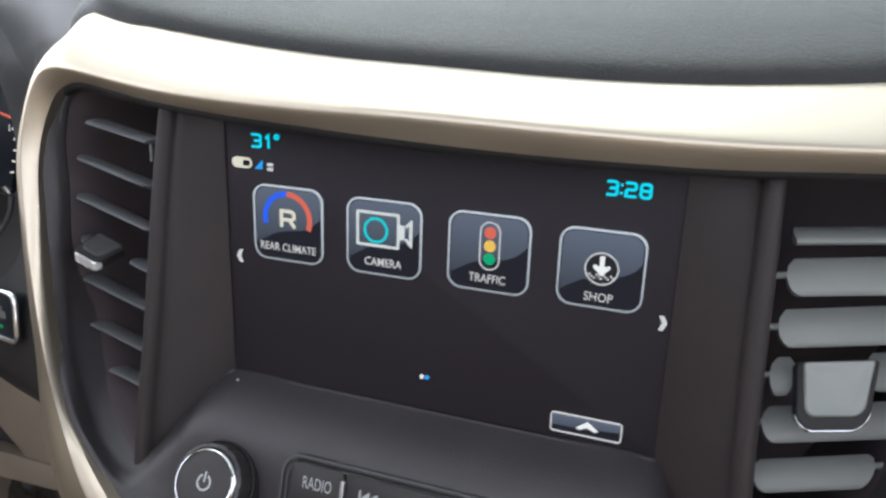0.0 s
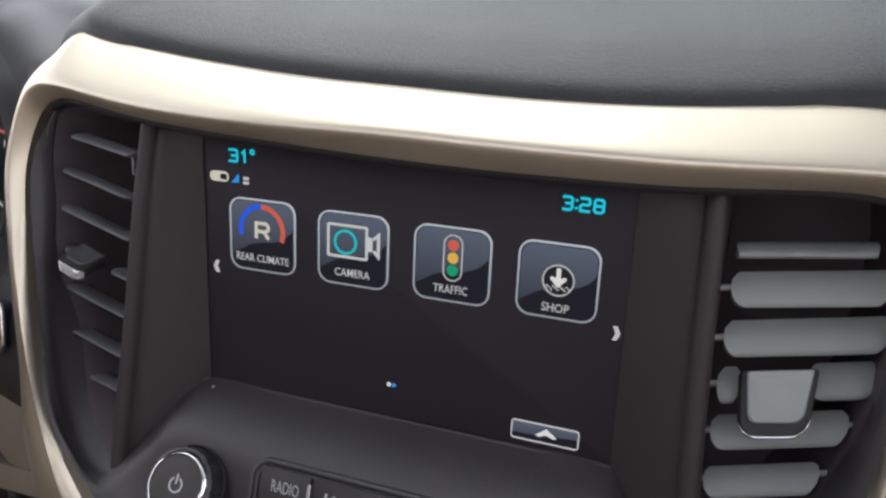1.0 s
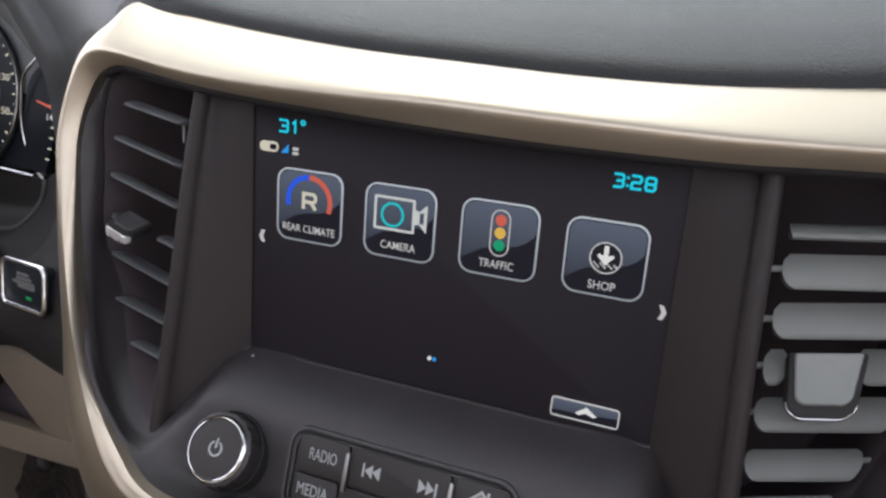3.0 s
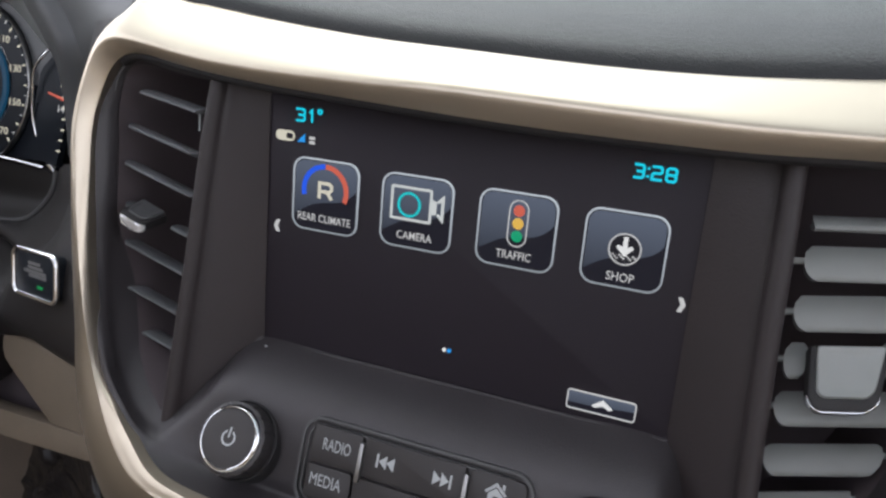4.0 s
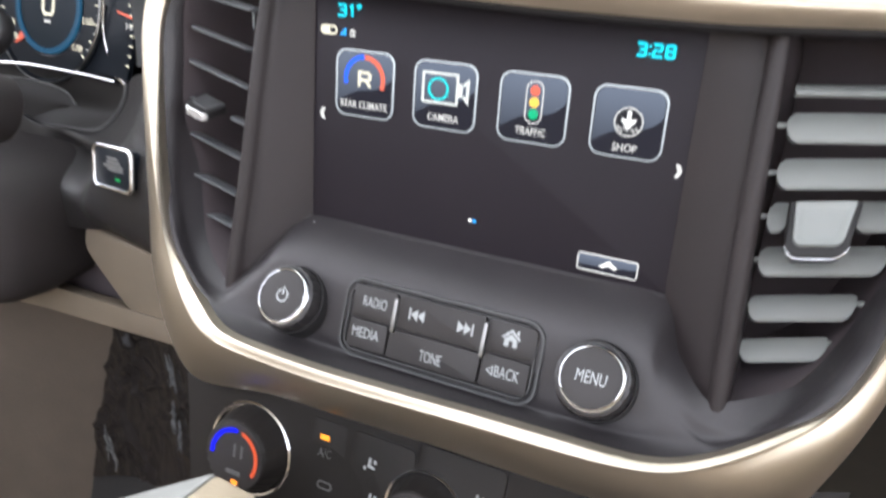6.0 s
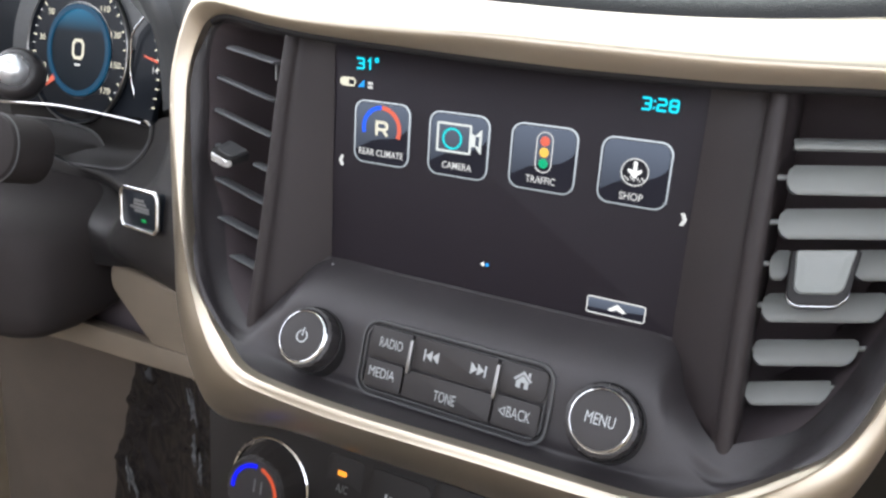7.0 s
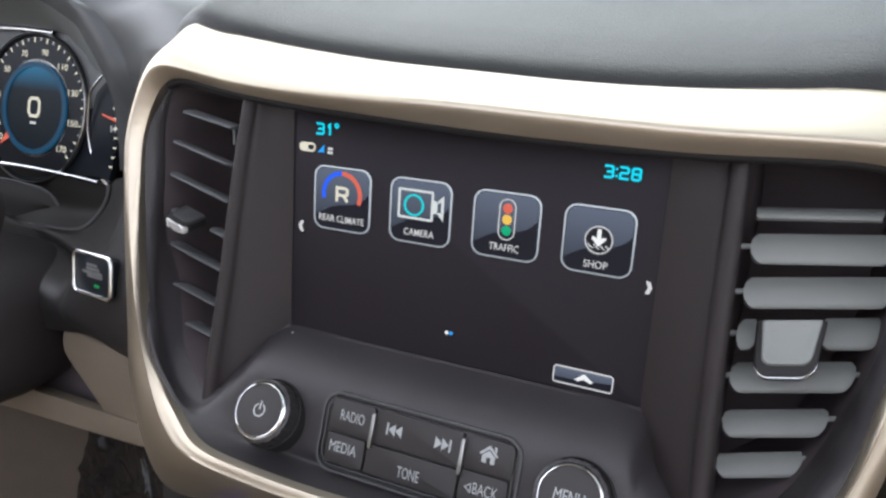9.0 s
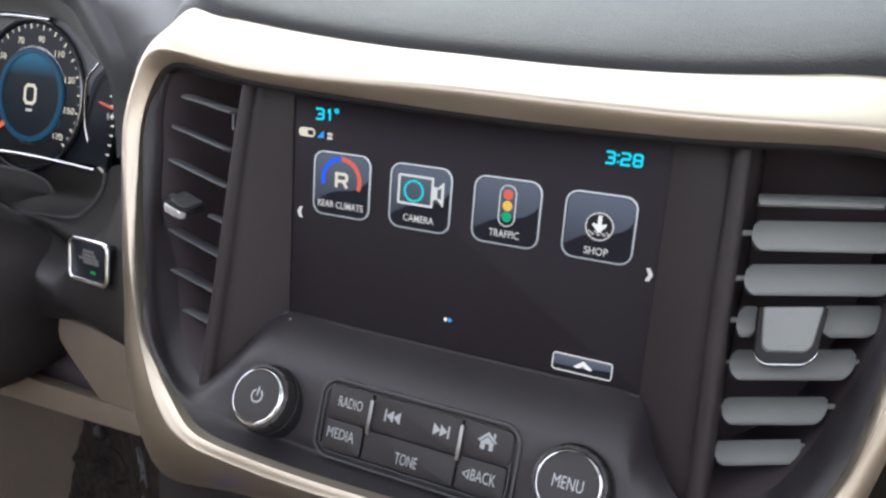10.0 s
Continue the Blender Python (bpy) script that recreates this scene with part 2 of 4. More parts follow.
def rod(a, b, r, n=10, bm=None):
    a, b = Vector(a), Vector(b)
    axis = (b - a).normalized()
    s = axis.cross(Vector((0.3, 0.2, 0.9))).normalized()
    t = axis.cross(s)
    rows = [[c + (s * math.cos(2 * math.pi * i / n) + t * math.sin(2 * math.pi * i / n)) * r for i in range(n)] for c in (a, b)]
    bm = grid(rows, closed_u=True, bm=bm)
    bm.verts.ensure_lookup_table()
    k = len(bm.verts) - 2 * n
    bm.faces.new([bm.verts[k + i] for i in range(n)][::-1])
    bm.faces.new([bm.verts[k + n + i] for i in range(n)])
    return bm


def tube(path, r, n=10, closed=False):
    """A round bead along a path; r may vary point by point."""
    path = [Vector(p) for p in path]
    rows = []
    for i, c in enumerate(path):
        a = path[(i - 1) % len(path)] if closed or i else c
        b = path[(i + 1) % len(path)] if closed or i < len(path) - 1 else c
        axis = (b - a).normalized()
        s = axis.cross(Vector((0, 1, 0.05))).normalized()
        t = axis.cross(s)
        rr = r[i] if isinstance(r, (list, tuple)) else r
        rows.append([c + (s * math.cos(2 * math.pi * k / n) + t * math.sin(2 * math.pi * k / n)) * rr for k in range(n)])
    return grid(rows, closed_u=True, closed_v=closed)


def lettering(text, pl, cx, cz, height, d, width=None, deep=0.003, heavy=0.0):
    """Text as a bmesh on a plane, centred, its capitals that high; squeezed to a width where one is given."""
    cu = bpy.data.curves.new("text", "FONT")
    cu.body, cu.align_x, cu.align_y = text, "LEFT", "BOTTOM"
    cu.size, cu.resolution_u, cu.offset = 1.0, 3, heavy
    ob = new("text", cu)
    bpy.context.view_layer.update()
    me = bpy.data.meshes.new_from_object(ob.evaluated_get(bpy.context.evaluated_depsgraph_get()))
    bpy.data.objects.remove(ob)
    bm = bmesh.new()
    bm.from_mesh(me)
    bpy.data.meshes.remove(me)
    xs, ys = [v.co.x for v in bm.verts], [v.co.y for v in bm.verts]
    x0, x1, y0, y1 = min(xs), max(xs), min(ys), max(ys)
    fz = height / (y1 - y0)
    fx = width / (x1 - x0) if width else fz
    for v in bm.verts:
        v.co = pl.p(cx + (v.co.x - (x0 + x1) / 2) * fx, cz + (v.co.y - (y0 + y1) / 2) * fz, d)
    made = bmesh.ops.extrude_face_region(bm, geom=bm.faces[:])
    for v in [g for g in made["geom"] if isinstance(g, bmesh.types.BMVert)]:
        v.co += pl.out * deep
    return bm


STROKES = {"0": [[(.2, 1), (.8, 1), (1, .8), (1, .2), (.8, 0), (.2, 0), (0, .2), (0, .8), (.2, 1)]],
           "1": [[(.3, .78), (.62, 1), (.62, 0)]],
           "2": [[(0, 1), (.82, 1), (1, .85), (1, .65), (.85, .5), (.15, .5), (0, .36), (0, 0), (1, 0)]],
           "3": [[(0, 1), (.82, 1), (1, .86), (1, .62), (.86, .5), (.3, .5)], [(.86, .5), (1, .38), (1, .14), (.82, 0), (0, 0)]],
           "R": [[(0, 0), (0, 1), (.8, 1), (1, .86), (1, .58), (.8, .44), (0, .44)], [(.62, .44), (1, 0)]],
           "8": [[(.2, 1), (.8, 1), (1, .86), (1, .62), (.86, .5), (1, .38), (1, .14), (.8, 0), (.2, 0), (0, .14), (0, .38), (.14, .5), (0, .62), (0, .86), (.2, 1)], [(.14, .5), (.86, .5)]]}


def digit(ch, pl, x, z, w, h, t, d, bm, deep=.002):
    """A squared digit of strokes t wide, its lower left corner of the strokes' middle at x, z."""
    for line in STROKES[ch]:
        pts = [Vector((x + u * w, z + v * h)) for u, v in line]
        ways = [(q - p).normalized() for p, q in zip(pts, pts[1:])]
        pts[0], pts[-1] = pts[0] - ways[0] * t * .28, pts[-1] + ways[-1] * t * .28
        rows = []
        for p, f, g in zip(pts, ways[:1] + ways, ways + ways[-1:]):
            m = (f + g).normalized()
            m = Vector((-m.y, m.x)) * t / 2 / max(.5, m.dot(f))
            rows.append([pl.p(p.x + k * m.x, p.y + k * m.y, e) for k, e in ((-1, d), (-1, d + deep), (1, d + deep), (1, d))])
        grid(rows, closed_u=True, bm=bm)
    return bm


def mirrored(pts, side):
    return [(p[0] * side, p[1], p[2]) for p in pts]


# ---- centre stack: trim ring, fascia, screen recess ----
# Half outlines of the trim ring, from top centre to bottom centre: its inner edge, its crease (x, z alone) and its outer edge.
IN_R = [(0.0, -0.25, 0.551), (0.389, -0.234, 0.54), (0.701, -0.206, 0.538), (0.991, -0.167, 0.538), (1.263, -0.122, 0.551), (1.5, -0.078, 0.556), (1.62, -0.063, 0.528), (1.695, -0.066, 0.42), (1.735, -0.096, 0.26), (1.712, -0.14, 0.06),
        (1.68, -0.19, -0.18), (1.63, -0.236, -0.47), (1.545, -0.285, -0.68), (1.4, -0.366, -0.8), (1.2, -0.465, -0.92), (0.991, -0.538, -0.981), (0.687, -0.591, -0.966), (0.35, -0.609, -0.961), (0.0, -0.614, -0.971)]
IN_L = [(0.0, -0.25, 0.551), (0.343, -0.234, 0.563), (0.7, -0.196, 0.574), (1.02, -0.152, 0.591), (1.27, -0.11, 0.615), (1.46, -0.08, 0.637), (1.582, -0.063, 0.620), (1.672, -0.06, 0.532), (1.734, -0.09, 0.33), (1.715, -0.139, 0.093),
        (1.680, -0.196, -0.182), (1.622, -0.24, -0.49), (1.53, -0.295, -0.725), (1.36, -0.38, -0.846), (1.19, -0.462, -0.924), (1.0, -0.545, -0.99), (0.702, -0.591, -0.99), (0.37, -0.608, -0.985), (0.0, -0.614, -0.971)]
MID_R = [(0.0, 0.645), (0.389, 0.636), (0.695, 0.63), (0.981, 0.626), (1.25, 0.631), (1.498, 0.633), (1.645, 0.622), (1.75, 0.51), (1.81, 0.275), (1.772, 0.06), (1.71, -0.18), (1.647, -0.465), (1.563, -0.676), (1.415, -0.818), (1.2, -0.95), (0.998, -1.01), (0.683, -1.008), (0.345, -1.004), (0.0, -1.016)]
MID_L = [(0.0, 0.640), (0.313, 0.638), (0.67, 0.640), (0.99, 0.650), (1.25, 0.672), (1.5, 0.702), (1.644, 0.698), (1.737, 0.615), (1.813, 0.345), (1.768, 0.09), (1.703, -0.181), (1.634, -0.484), (1.545, -0.722), (1.415, -0.872), (1.265, -0.985), (1.06, -1.045), (0.72, -1.04), (0.38, -1.034), (0.0, -1.016)]
OUT_R = [(0.0, -0.092, 0.764), (0.36, -0.075, 0.752), (0.68, -0.038, 0.75), (0.97, 0.02, 0.758), (1.25, 0.081, 0.778), (1.52, 0.129, 0.805), (1.675, 0.06, 0.745), (1.762, -0.02, 0.6), (1.828, -0.122, 0.29), (1.81, -0.174, 0.06),
         (1.775, -0.214, -0.19), (1.718, -0.25, -0.5), (1.66, -0.262, -0.745), (1.57, -0.265, -1.0), (1.45, -0.245, -1.25), (1.15, -0.21, -1.42), (0.75, -0.232, -1.42), (0.37, -0.27, -1.4), (0.0, -0.29, -1.39)]
OUT_L = [(0.0, -0.092, 0.764), (0.4, -0.064, 0.776), (0.76, -0.005, 0.8), (1.09, 0.062, 0.832), (1.37, 0.115, 0.873), (1.59, 0.135, 0.906), (1.69, 0.064, 0.802), (1.752, 0.0, 0.7), (1.868, -0.06, 0.337), (1.86, -0.1, 0.065),
         (1.838, -0.134, -0.227), (1.815, -0.16, -0.55), (1.79, -0.172, -0.863), (1.735, -0.186, -1.085), (1.645, -0.205, -1.333), (1.46, -0.235, -1.53), (1.0, -0.208, -1.47), (0.52, -0.25, -1.43), (0.0, -0.29, -1.39)]

def full(right, left, n):
    """A closed curve from a passenger side half and a driver side half, given with its x turned."""
    return spline(list(right) + [(-x, y, z) for x, y, z in left[-2:0:-1]], n, closed=True)


def relax(curve, depth, plan):
    """Smooths a closed curve, in depth and in plan by as many rounds."""
    for i in range(max(depth, plan)):
        k = len(curve)
        calm = [(curve[j - 1] + curve[(j + 1) % k]) / 4 + curve[j] / 2 for j in range(k)]
        curve = [V(c.x if i < plan else p.x, c.y if i < depth else p.y, c.z if i < plan else p.z) for p, c in zip(curve, calm)]
    return curve


stack = thing("centre_stack", (0, 0, -0.2), "black moulded car centre stack with champagne silver trim ring", "centre console")
N = 240
ins, out = relax(full(IN_R, IN_L, N), 12, 4), relax(full(OUT_R, OUT_L, N), 20, 3)
mid = relax(full([(x, 0, z) for x, z in MID_R], [(x, 0, z) for x, z in MID_L], N), 0, 9)
rows = []
for j in range(N):
    a, o = ins[j], out[j]
    drop = max(0.0, min(1.0, (-.45 - a.z) / .45))
    drop = drop * drop * (3 - 2 * drop)
    m = V(mid[j].x, a.y - .034 + .024 * drop, mid[j].z)
    swell = .010 + .045 * drop
    low_face = [a, a.lerp(m, .2) + V(0, -.006, 0), a.lerp(m, .45) + V(0, -.009, 0), a.lerp(m, .68) + V(0, -.009, 0), a.lerp(m, .84) + V(0, -.007 - .006 * drop, 0), a.lerp(m, .93) + V(0, -.003 - .008 * drop, 0)]
    high_face = [m.lerp(o, .04) + V(0, .0005 - .016 * drop, 0), m.lerp(o, .11) + V(0, -.004 - (.2 + .25 * drop) * swell, 0), m.lerp(o, .25) + V(0, -.004 - (.6 + .2 * drop) * swell, 0), m.lerp(o, .45) + V(0, -.003 - swell, 0), m.lerp(o, .68) + V(0, -.002 - swell, 0), m.lerp(o, .9) + V(0, -.4 * swell, 0), o]
    rows.append([a + V(0, .05, 0), a + V(0, .01, 0)] + low_face + high_face + [o + (o - m) * .03 + V(0, .03, 0), o + V(0, .35, 0)])
part("trim_ring", grid(list(zip(*rows)), closed_u=True), SILVER, stack, "champagne silver satin painted trim")

# Half outlines of the fascia: its inner edge runs from under the display round the vent opening to the top.
EDGE = [(0, .0, -.53), (.45, .0, -.53), (.875, .0, -.53), (1.01, -.13, -.68), (1.145, -.27, -.86), (1.25, -.21, -.84), (1.40, -.11, -.74), (1.50, -.03, -.60), (1.58, .02, -.40), (1.65, -.025, -.12),
        (1.683, .005, .16), (1.692, .025, .40), (1.612, .035, .578), (1.36, .03, .565), (1.12, .03, .55), (.6, .0, .56), (0, -.03, .57)]
SHELF = [(0, -.245, -.66), (.45, -.245, -.66), (.86, -.242, -.66), (1.01, -.27, -.78), (1.15, -.32, -.90), (1.28, -.27, -.875), (1.41, -.2, -.775), (1.52, -.14, -.62), (1.595, -.09, -.42), (1.645, -.05, -.13),
         (1.68, -.01, .15), (1.69, .01, .39), (1.615, .02, .59), (1.36, .02, .575), (1.1, -.01, .56), (.6, -.06, .58), (0, -.1, .585)]
LOWER = [(0, -.335, -.94), (.45, -.335, -.94), (.86, -.335, -.945), (1.05, -.36, -.92), (1.17, -.37, -.92), (1.31, -.32, -.86), (1.43, -.265, -.76), (1.54, -.195, -.60), (1.615, -.14, -.40), (1.66, -.10, -.12),
         (1.69, -.06, .14), (1.705, -.03, .37), (1.64, -.01, .60), (1.36, -.02, .58), (1.09, -.06, .56), (.6, -.12, .575), (0, -.17, .58)]
RIM = [(0, -.36, -1.03), (.46, -.36, -1.03), (.88, -.37, -1.01), (1.13, -.42, -.95), (1.22, -.40, -.91), (1.36, -.34, -.83), (1.47, -.30, -.72), (1.57, -.235, -.58), (1.635, -.185, -.34), (1.675, -.14, -.1),
       (1.70, -.09, .15), (1.725, -.06, .38), (1.66, -.02, .58), (1.36, -.05, .585), (1.06, -.10, .56), (.58, -.17, .555), (0, -.24, .565)]
HUB = V(0, 0, -.2)


def tucked(p):
    """Keeps a point of the fascia behind the trim ring's inner edge."""
    c = min(ins, key=lambda q: (q.x - p.x) ** 2 + (q.z - p.z) ** 2)
    d = math.hypot(c.x - p.x, c.z - p.z)
    inside = (p.x - c.x) * (HUB.x - c.x) + (p.z - c.z) * (HUB.z - c.z) > 0
    return V(p.x, max(p.y, c.y + .010 - (.35 * d + 3 * max(0.0, d - .11) if inside else -.3 * d)), p.z)


for side in (1, -1):
    half = [p for p in ins if p.x * side > -.01]
    across = []
    for c, lift in ((EDGE, .05), (SHELF, .05), (LOWER, .03), (RIM, 0)):
        if side > 0 and c in (EDGE, SHELF):  # the passenger side corner turns down to the wall over a rounded lip
            turn = {2: (.88, .02, -.53), 3: (.985, -.10, -.735), 4: (1.13, -.265, -.815), 5: (1.215, -.25, -.79)} if c is EDGE else {2: (.83, -.235, -.655), 3: (.945, -.235, -.77), 4: (1.125, -.32, -.87), 5: (1.265, -.295, -.855)}
            c = [turn.get(k, p) for k, p in enumerate(c)]
        elif side > 0:
            turn = {3: (1.02, -.325, -.90), 4: (1.15, -.345, -.93)} if c is LOWER else {3: (1.10, -.38, -.965)}
            c = [turn.get(k, p) for k, p in enumerate(c)]
        if side < 0:  # the driver side opening is a little wider below
            wide = (0.0, .05, .065, .055, .045, .02)
            c = [(x + wide[k - 4] * lift / .05, y, z) if 4 <= k <= 9 else (x, y, z) for k, (x, y, z) in enumerate(c)]
        across.append(spline(mirrored(c, side), 150))
    seam = [min(half, key=lambda c: (c.x - p.x) ** 2 + (c.z - p.z) ** 2) for p in across[-1]]
    seam = [p + (p - HUB - V(0, p.y, 0)).normalized() * .03 + V(0, .012, 0) for p in seam]
    # Beside the vents the fascia runs straight into the trim; under the radio it dips behind it first.
    for j, (p, q, s) in enumerate(zip(across[-1], across[-2], seam)):
        w = max(0.0, min(1.0, (p.z + .85) / .5))
        across[-1][j] = p.lerp(q.lerp(s, .6) + V(0, -.008, 0), w)
    rows = [[tucked(p) for p in r] for r in zip(*[spline([a[j] for a in across + [seam]], 32) for j in range(150)])]
    part("fascia", grid(rows), BLACK, stack, "black soft-touch plastic fascia")

# Side walls of the screen recess: one skin from the display over a shallow valley and a rounded bead into the vent.
RIDGE = [(1.10, -.02, .68), (1.103, -.045, .57), (1.112, -.10, .3), (1.120, -.15, 0), (1.132, -.195, -.3), (1.146, -.24, -.58), (1.158, -.285, -.86), (1.16, -.30, -1.02)]
REAR = [(.866, -.006, .70), (.866, -.006, .60), (.866, -.006, .3), (.866, -.006, 0), (.866, -.006, -.25), (.866, -.006, -.44), (.868, .0, -.54), (.885, .0, -.80)]
for side in (1, -1):
    ridge, rear = spline(mirrored(RIDGE, side), 50), spline(mirrored(REAR, side), 50)
    rows = []
    for p, q in zip(ridge, rear):
        e = p + V(-.034 * side, .034, 0)
        wall = spline([q, q.lerp(e, .3) + V(.002 * side, .003, 0), q.lerp(e, .62) + V(.004 * side, .006, 0), q.lerp(e, .88) + V(.005 * side, .008, 0), e], 14)
        bead = [p + V(side * dx, dy, 0) for dx, dy in ((-.031, .020), (-.025, .006), (-.015, -.005), (-.002, -.011), (.012, -.012), (.025, -.006), (.034, .005), (.039, .02), (.04, .05), (.04, .3))]
        rows.append(wall + bead)
    part("recess_wall", grid(list(zip(*rows))), WALL, stack, "grained side wall with a rounded front edge")
part("shelf_bead", tube(spline([(-.86, -.006, -.536), (-.45, -.008, -.534), (0, -.008, -.534), (.45, -.008, -.534), (.872, -.006, -.536)], 40), .007), BLACK, stack)
# The driver side bead is added for the soft highlight along that corner.
part("shelf_bead", tube(spline([(-.872, -.002, -.532), (-1.001, -.072, -.60), (-1.102, -.132, -.715), (-1.169, -.212, -.834), (-1.196, -.262, -.90)], 40), .011), BLACK, stack)
# A dark strip added as shade behind the ring's upper edge, over the display and both vents.
brow = sorted((p for p in ins if p.z > .5 and abs(p.x) < 1.62), key=lambda p: p.x)
part("shade_strip", grid([[p + V(0, .012, .03) for p in brow], [p + V(0, .014, -.01) for p in brow], [p + V(0, .020, -.020) for p in brow], [p + V(0, .034, -.028) for p in brow], [p + V(0, .06, -.024) for p in brow], [V(p.x, .12, p.z) for p in brow]]), GROOVE, stack)

# A small pale speck below the display's driver side corner.
part("pale_speck", lathe(Plane((-.824, -.05, -.548), up=(0, 1, .5)), [(.007, 0), (.006, .004), (.003, .006)], n=12), PRINT, stack)

# ---- display ----
display = thing("touchscreen_display", (0, 0, -.52), "lit black touchscreen showing four app tiles, temperature and clock", "car display")
scr = Plane((0, 0, 0))
part("glass", slab(scr, rounded(1.74, 1.07, .02), -.06, 0.0, .004), GLASS, display, "glossy dark display glass")
part("surround", frame_of(scr, rounded(1.80, 1.13, .03), rounded(1.735, 1.065, .02), -.06, .003), GLASS, display)
CYAN = glow("lit_cyan", (0.0, 0.62, 0.78), 0.9)
TILE_RIM = fading_glow("lit_silver_blue", (0.48, 0.54, 0.58), 0.9, 0.0, 0.5)
TILE_TOP = fading_glow("lit_slate_blue", (0.082, 0.102, 0.138), 1.0, 0.0, 0.38)
TILE_LOW = glow("lit_near_black", (0.006, 0.006, 0.010), 1.0)
WHITE = glow("lit_white", (0.72, 0.74, 0.72), 0.9)
GREYLIT = glow("lit_grey", (0.52, 0.53, 0.52), 0.9)
BLUE = glow("lit_blue", (0.015, 0.10, 0.75), 0.9)
SKYBLUE = glow("lit_sky_blue", (0.02, 0.30, 0.75), 0.9)
RED = glow("lit_red", (0.66, 0.13, 0.08), 0.8)
AMBER = glow("lit_amber", (0.75, 0.47, 0.08), 0.85)
GREEN = glow("lit_green", (0.0, 0.36, 0.16), 0.8)
TEAL = glow("lit_teal", (0.0, 0.5, 0.52), 0.9)
PALELIT = glow("lit_pale", (0.56, 0.60, 0.58), 0.9)
CREAM = glow("lit_cream", (0.62, 0.60, 0.48), 0.9)
D = .004


def tile(cx, cz, caption, cap_w, w=.300, h=.285, drop=0.0):
    body = part("app_tile", slab(scr, shift(rounded(w, h, .05), cx, cz), D, 2 * D), TILE_LOW, display, caption.lower() + " app tile, dark with a pale rim")
    part("rim", frame_of(scr, shift(rounded(w + .003, h + .003, .052), cx, cz), shift(rounded(w - .010, h - .010, .047), cx, cz), D, 3 * D), TILE_RIM, body)
    # The glossy upper part of a tile ends in a rising curve.
    hw, hh = w / 2 - .010, h / 2 - .010
    low = [(-hw, -.088), (-.10, -.064), (-.06, -.042), (-.01, -.028), (.05, -.02), (.09, -.006), (.12, .016), (hw, .038)]
    low = [(p.x, p.y) for p in spline([(x, z, 0) for x, z in low], 20)]
    top = [(x, z) for x, z in rounded(2 * hw, 2 * hh, .043) if z > .039]
    part("gloss", slab(scr, shift(low + top, cx, cz), 2 * D, 2.6 * D), TILE_TOP, body)
    part("caption", lettering(caption, scr, cx, cz - .094 - drop, .032, 3 * D, width=cap_w, deep=.001, heavy=.004), GREYLIT, body)
    return body


TX, TZ = (-.590, -.184, .222, .622), .140
t1 = tile(TX[0], TZ + .005, "REAR CLIMATE", .245, .302, .296)
part("cold_arc", arc_band(scr, TX[0], TZ + .028, .088, .108, 92, 195, 3 * D, 3.6 * D), BLUE, t1)
part("hot_arc", arc_band(scr, TX[0], TZ + .028, .088, .108, -22, 90, 3 * D, 3.6 * D), RED, t1)
part("letter", digit("R", scr, TX[0] - .026, TZ - .002, .056, .060, .0135, 3 * D, bmesh.new()), CREAM, t1)
t2 = tile(TX[1], TZ + .002, "CAMERA", .150, .300, .289)
part("camera_box", frame_of(scr, shift(rounded(.175, .135, .008), TX[1] - .022, TZ + .034), shift(rounded(.155, .115, .004), TX[1] - .022, TZ + .034), 3 * D, 3.6 * D), PALELIT, t2)
part("camera_lens", arc_band(scr, TX[1] - .03, TZ + .03, .040, .050, 0, 359.5, 3 * D, 3.8 * D, 48), TEAL, t2)
horn = bmesh.new()
for q in ([(.065, .055), (.085, .05), (.085, .0), (.065, -.005)], [(.085, .05), (.113, .078), (.113, .064), (.095, .044)], [(.095, .006), (.113, -.018), (.113, -.03), (.085, .0)], [(.104, .07), (.116, .078), (.116, -.03), (.104, -.02)]):
    slab(scr, shift(q, TX[1], TZ + .008), 3 * D, 3.6 * D, bm=horn)
part("camera_horn", horn, PALELIT, t2)
t3 = tile(TX[2], TZ, "TRAFFIC", .135)
part("signal_case", frame_of(scr, shift(rounded(.076, .178, .037), TX[2] + .005, TZ + .027), shift(rounded(.067, .169, .033), TX[2] + .005, TZ + .027), 3 * D, 3.6 * D), GREYLIT, t3)
for k, mt in enumerate((RED, AMBER, GREEN)):
    part("signal_lamp", slab(scr, shift(circle(.0215, 28), TX[2] + .005, TZ + .075 - .048 * k), 3 * D, 3.6 * D, .002), mt, t3)
t4 = tile(TX[3] - .003, TZ - .004, "SHOP", .098, .290, .276, .004)
part("shop_disc", frame_of(scr, shift(circle(.058, 40), TX[3], TZ), shift(circle(.053, 40), TX[3], TZ), 3 * D, 3.6 * D), GREYLIT, t4)
part("shop_ground", slab(scr, shift(circle(.052, 40), TX[3], TZ), 3 * D, 3.2 * D), glow("lit_black", (0.008, 0.008, 0.010), 1.0), t4)
arrow = bmesh.new()
for q in ([(-.008, .045), (.008, .045), (.008, -.005), (-.008, -.005)], [(-.008, .008), (0, .0), (0, -.026), (-.03, .004), (-.026, .014)], [(.008, .008), (.026, .014), (.03, .004), (0, -.026), (0, .0)]):
    slab(scr, shift(q, TX[3], TZ), 3.3 * D, 3.8 * D, bm=arrow)
part("shop_arrow", arrow, WHITE, t4)
dots = bmesh.new()
for k in range(11):
    a = -.04 + .008 * k
    slab(scr, shift([(-.003, -.004), (.003, -.003), (.004, .004), (-.003, .003)], TX[3] + a, TZ - .022 - .012 * ((k * 7) % 3) / 2), 3.3 * D, 3.7 * D, bm=dots)
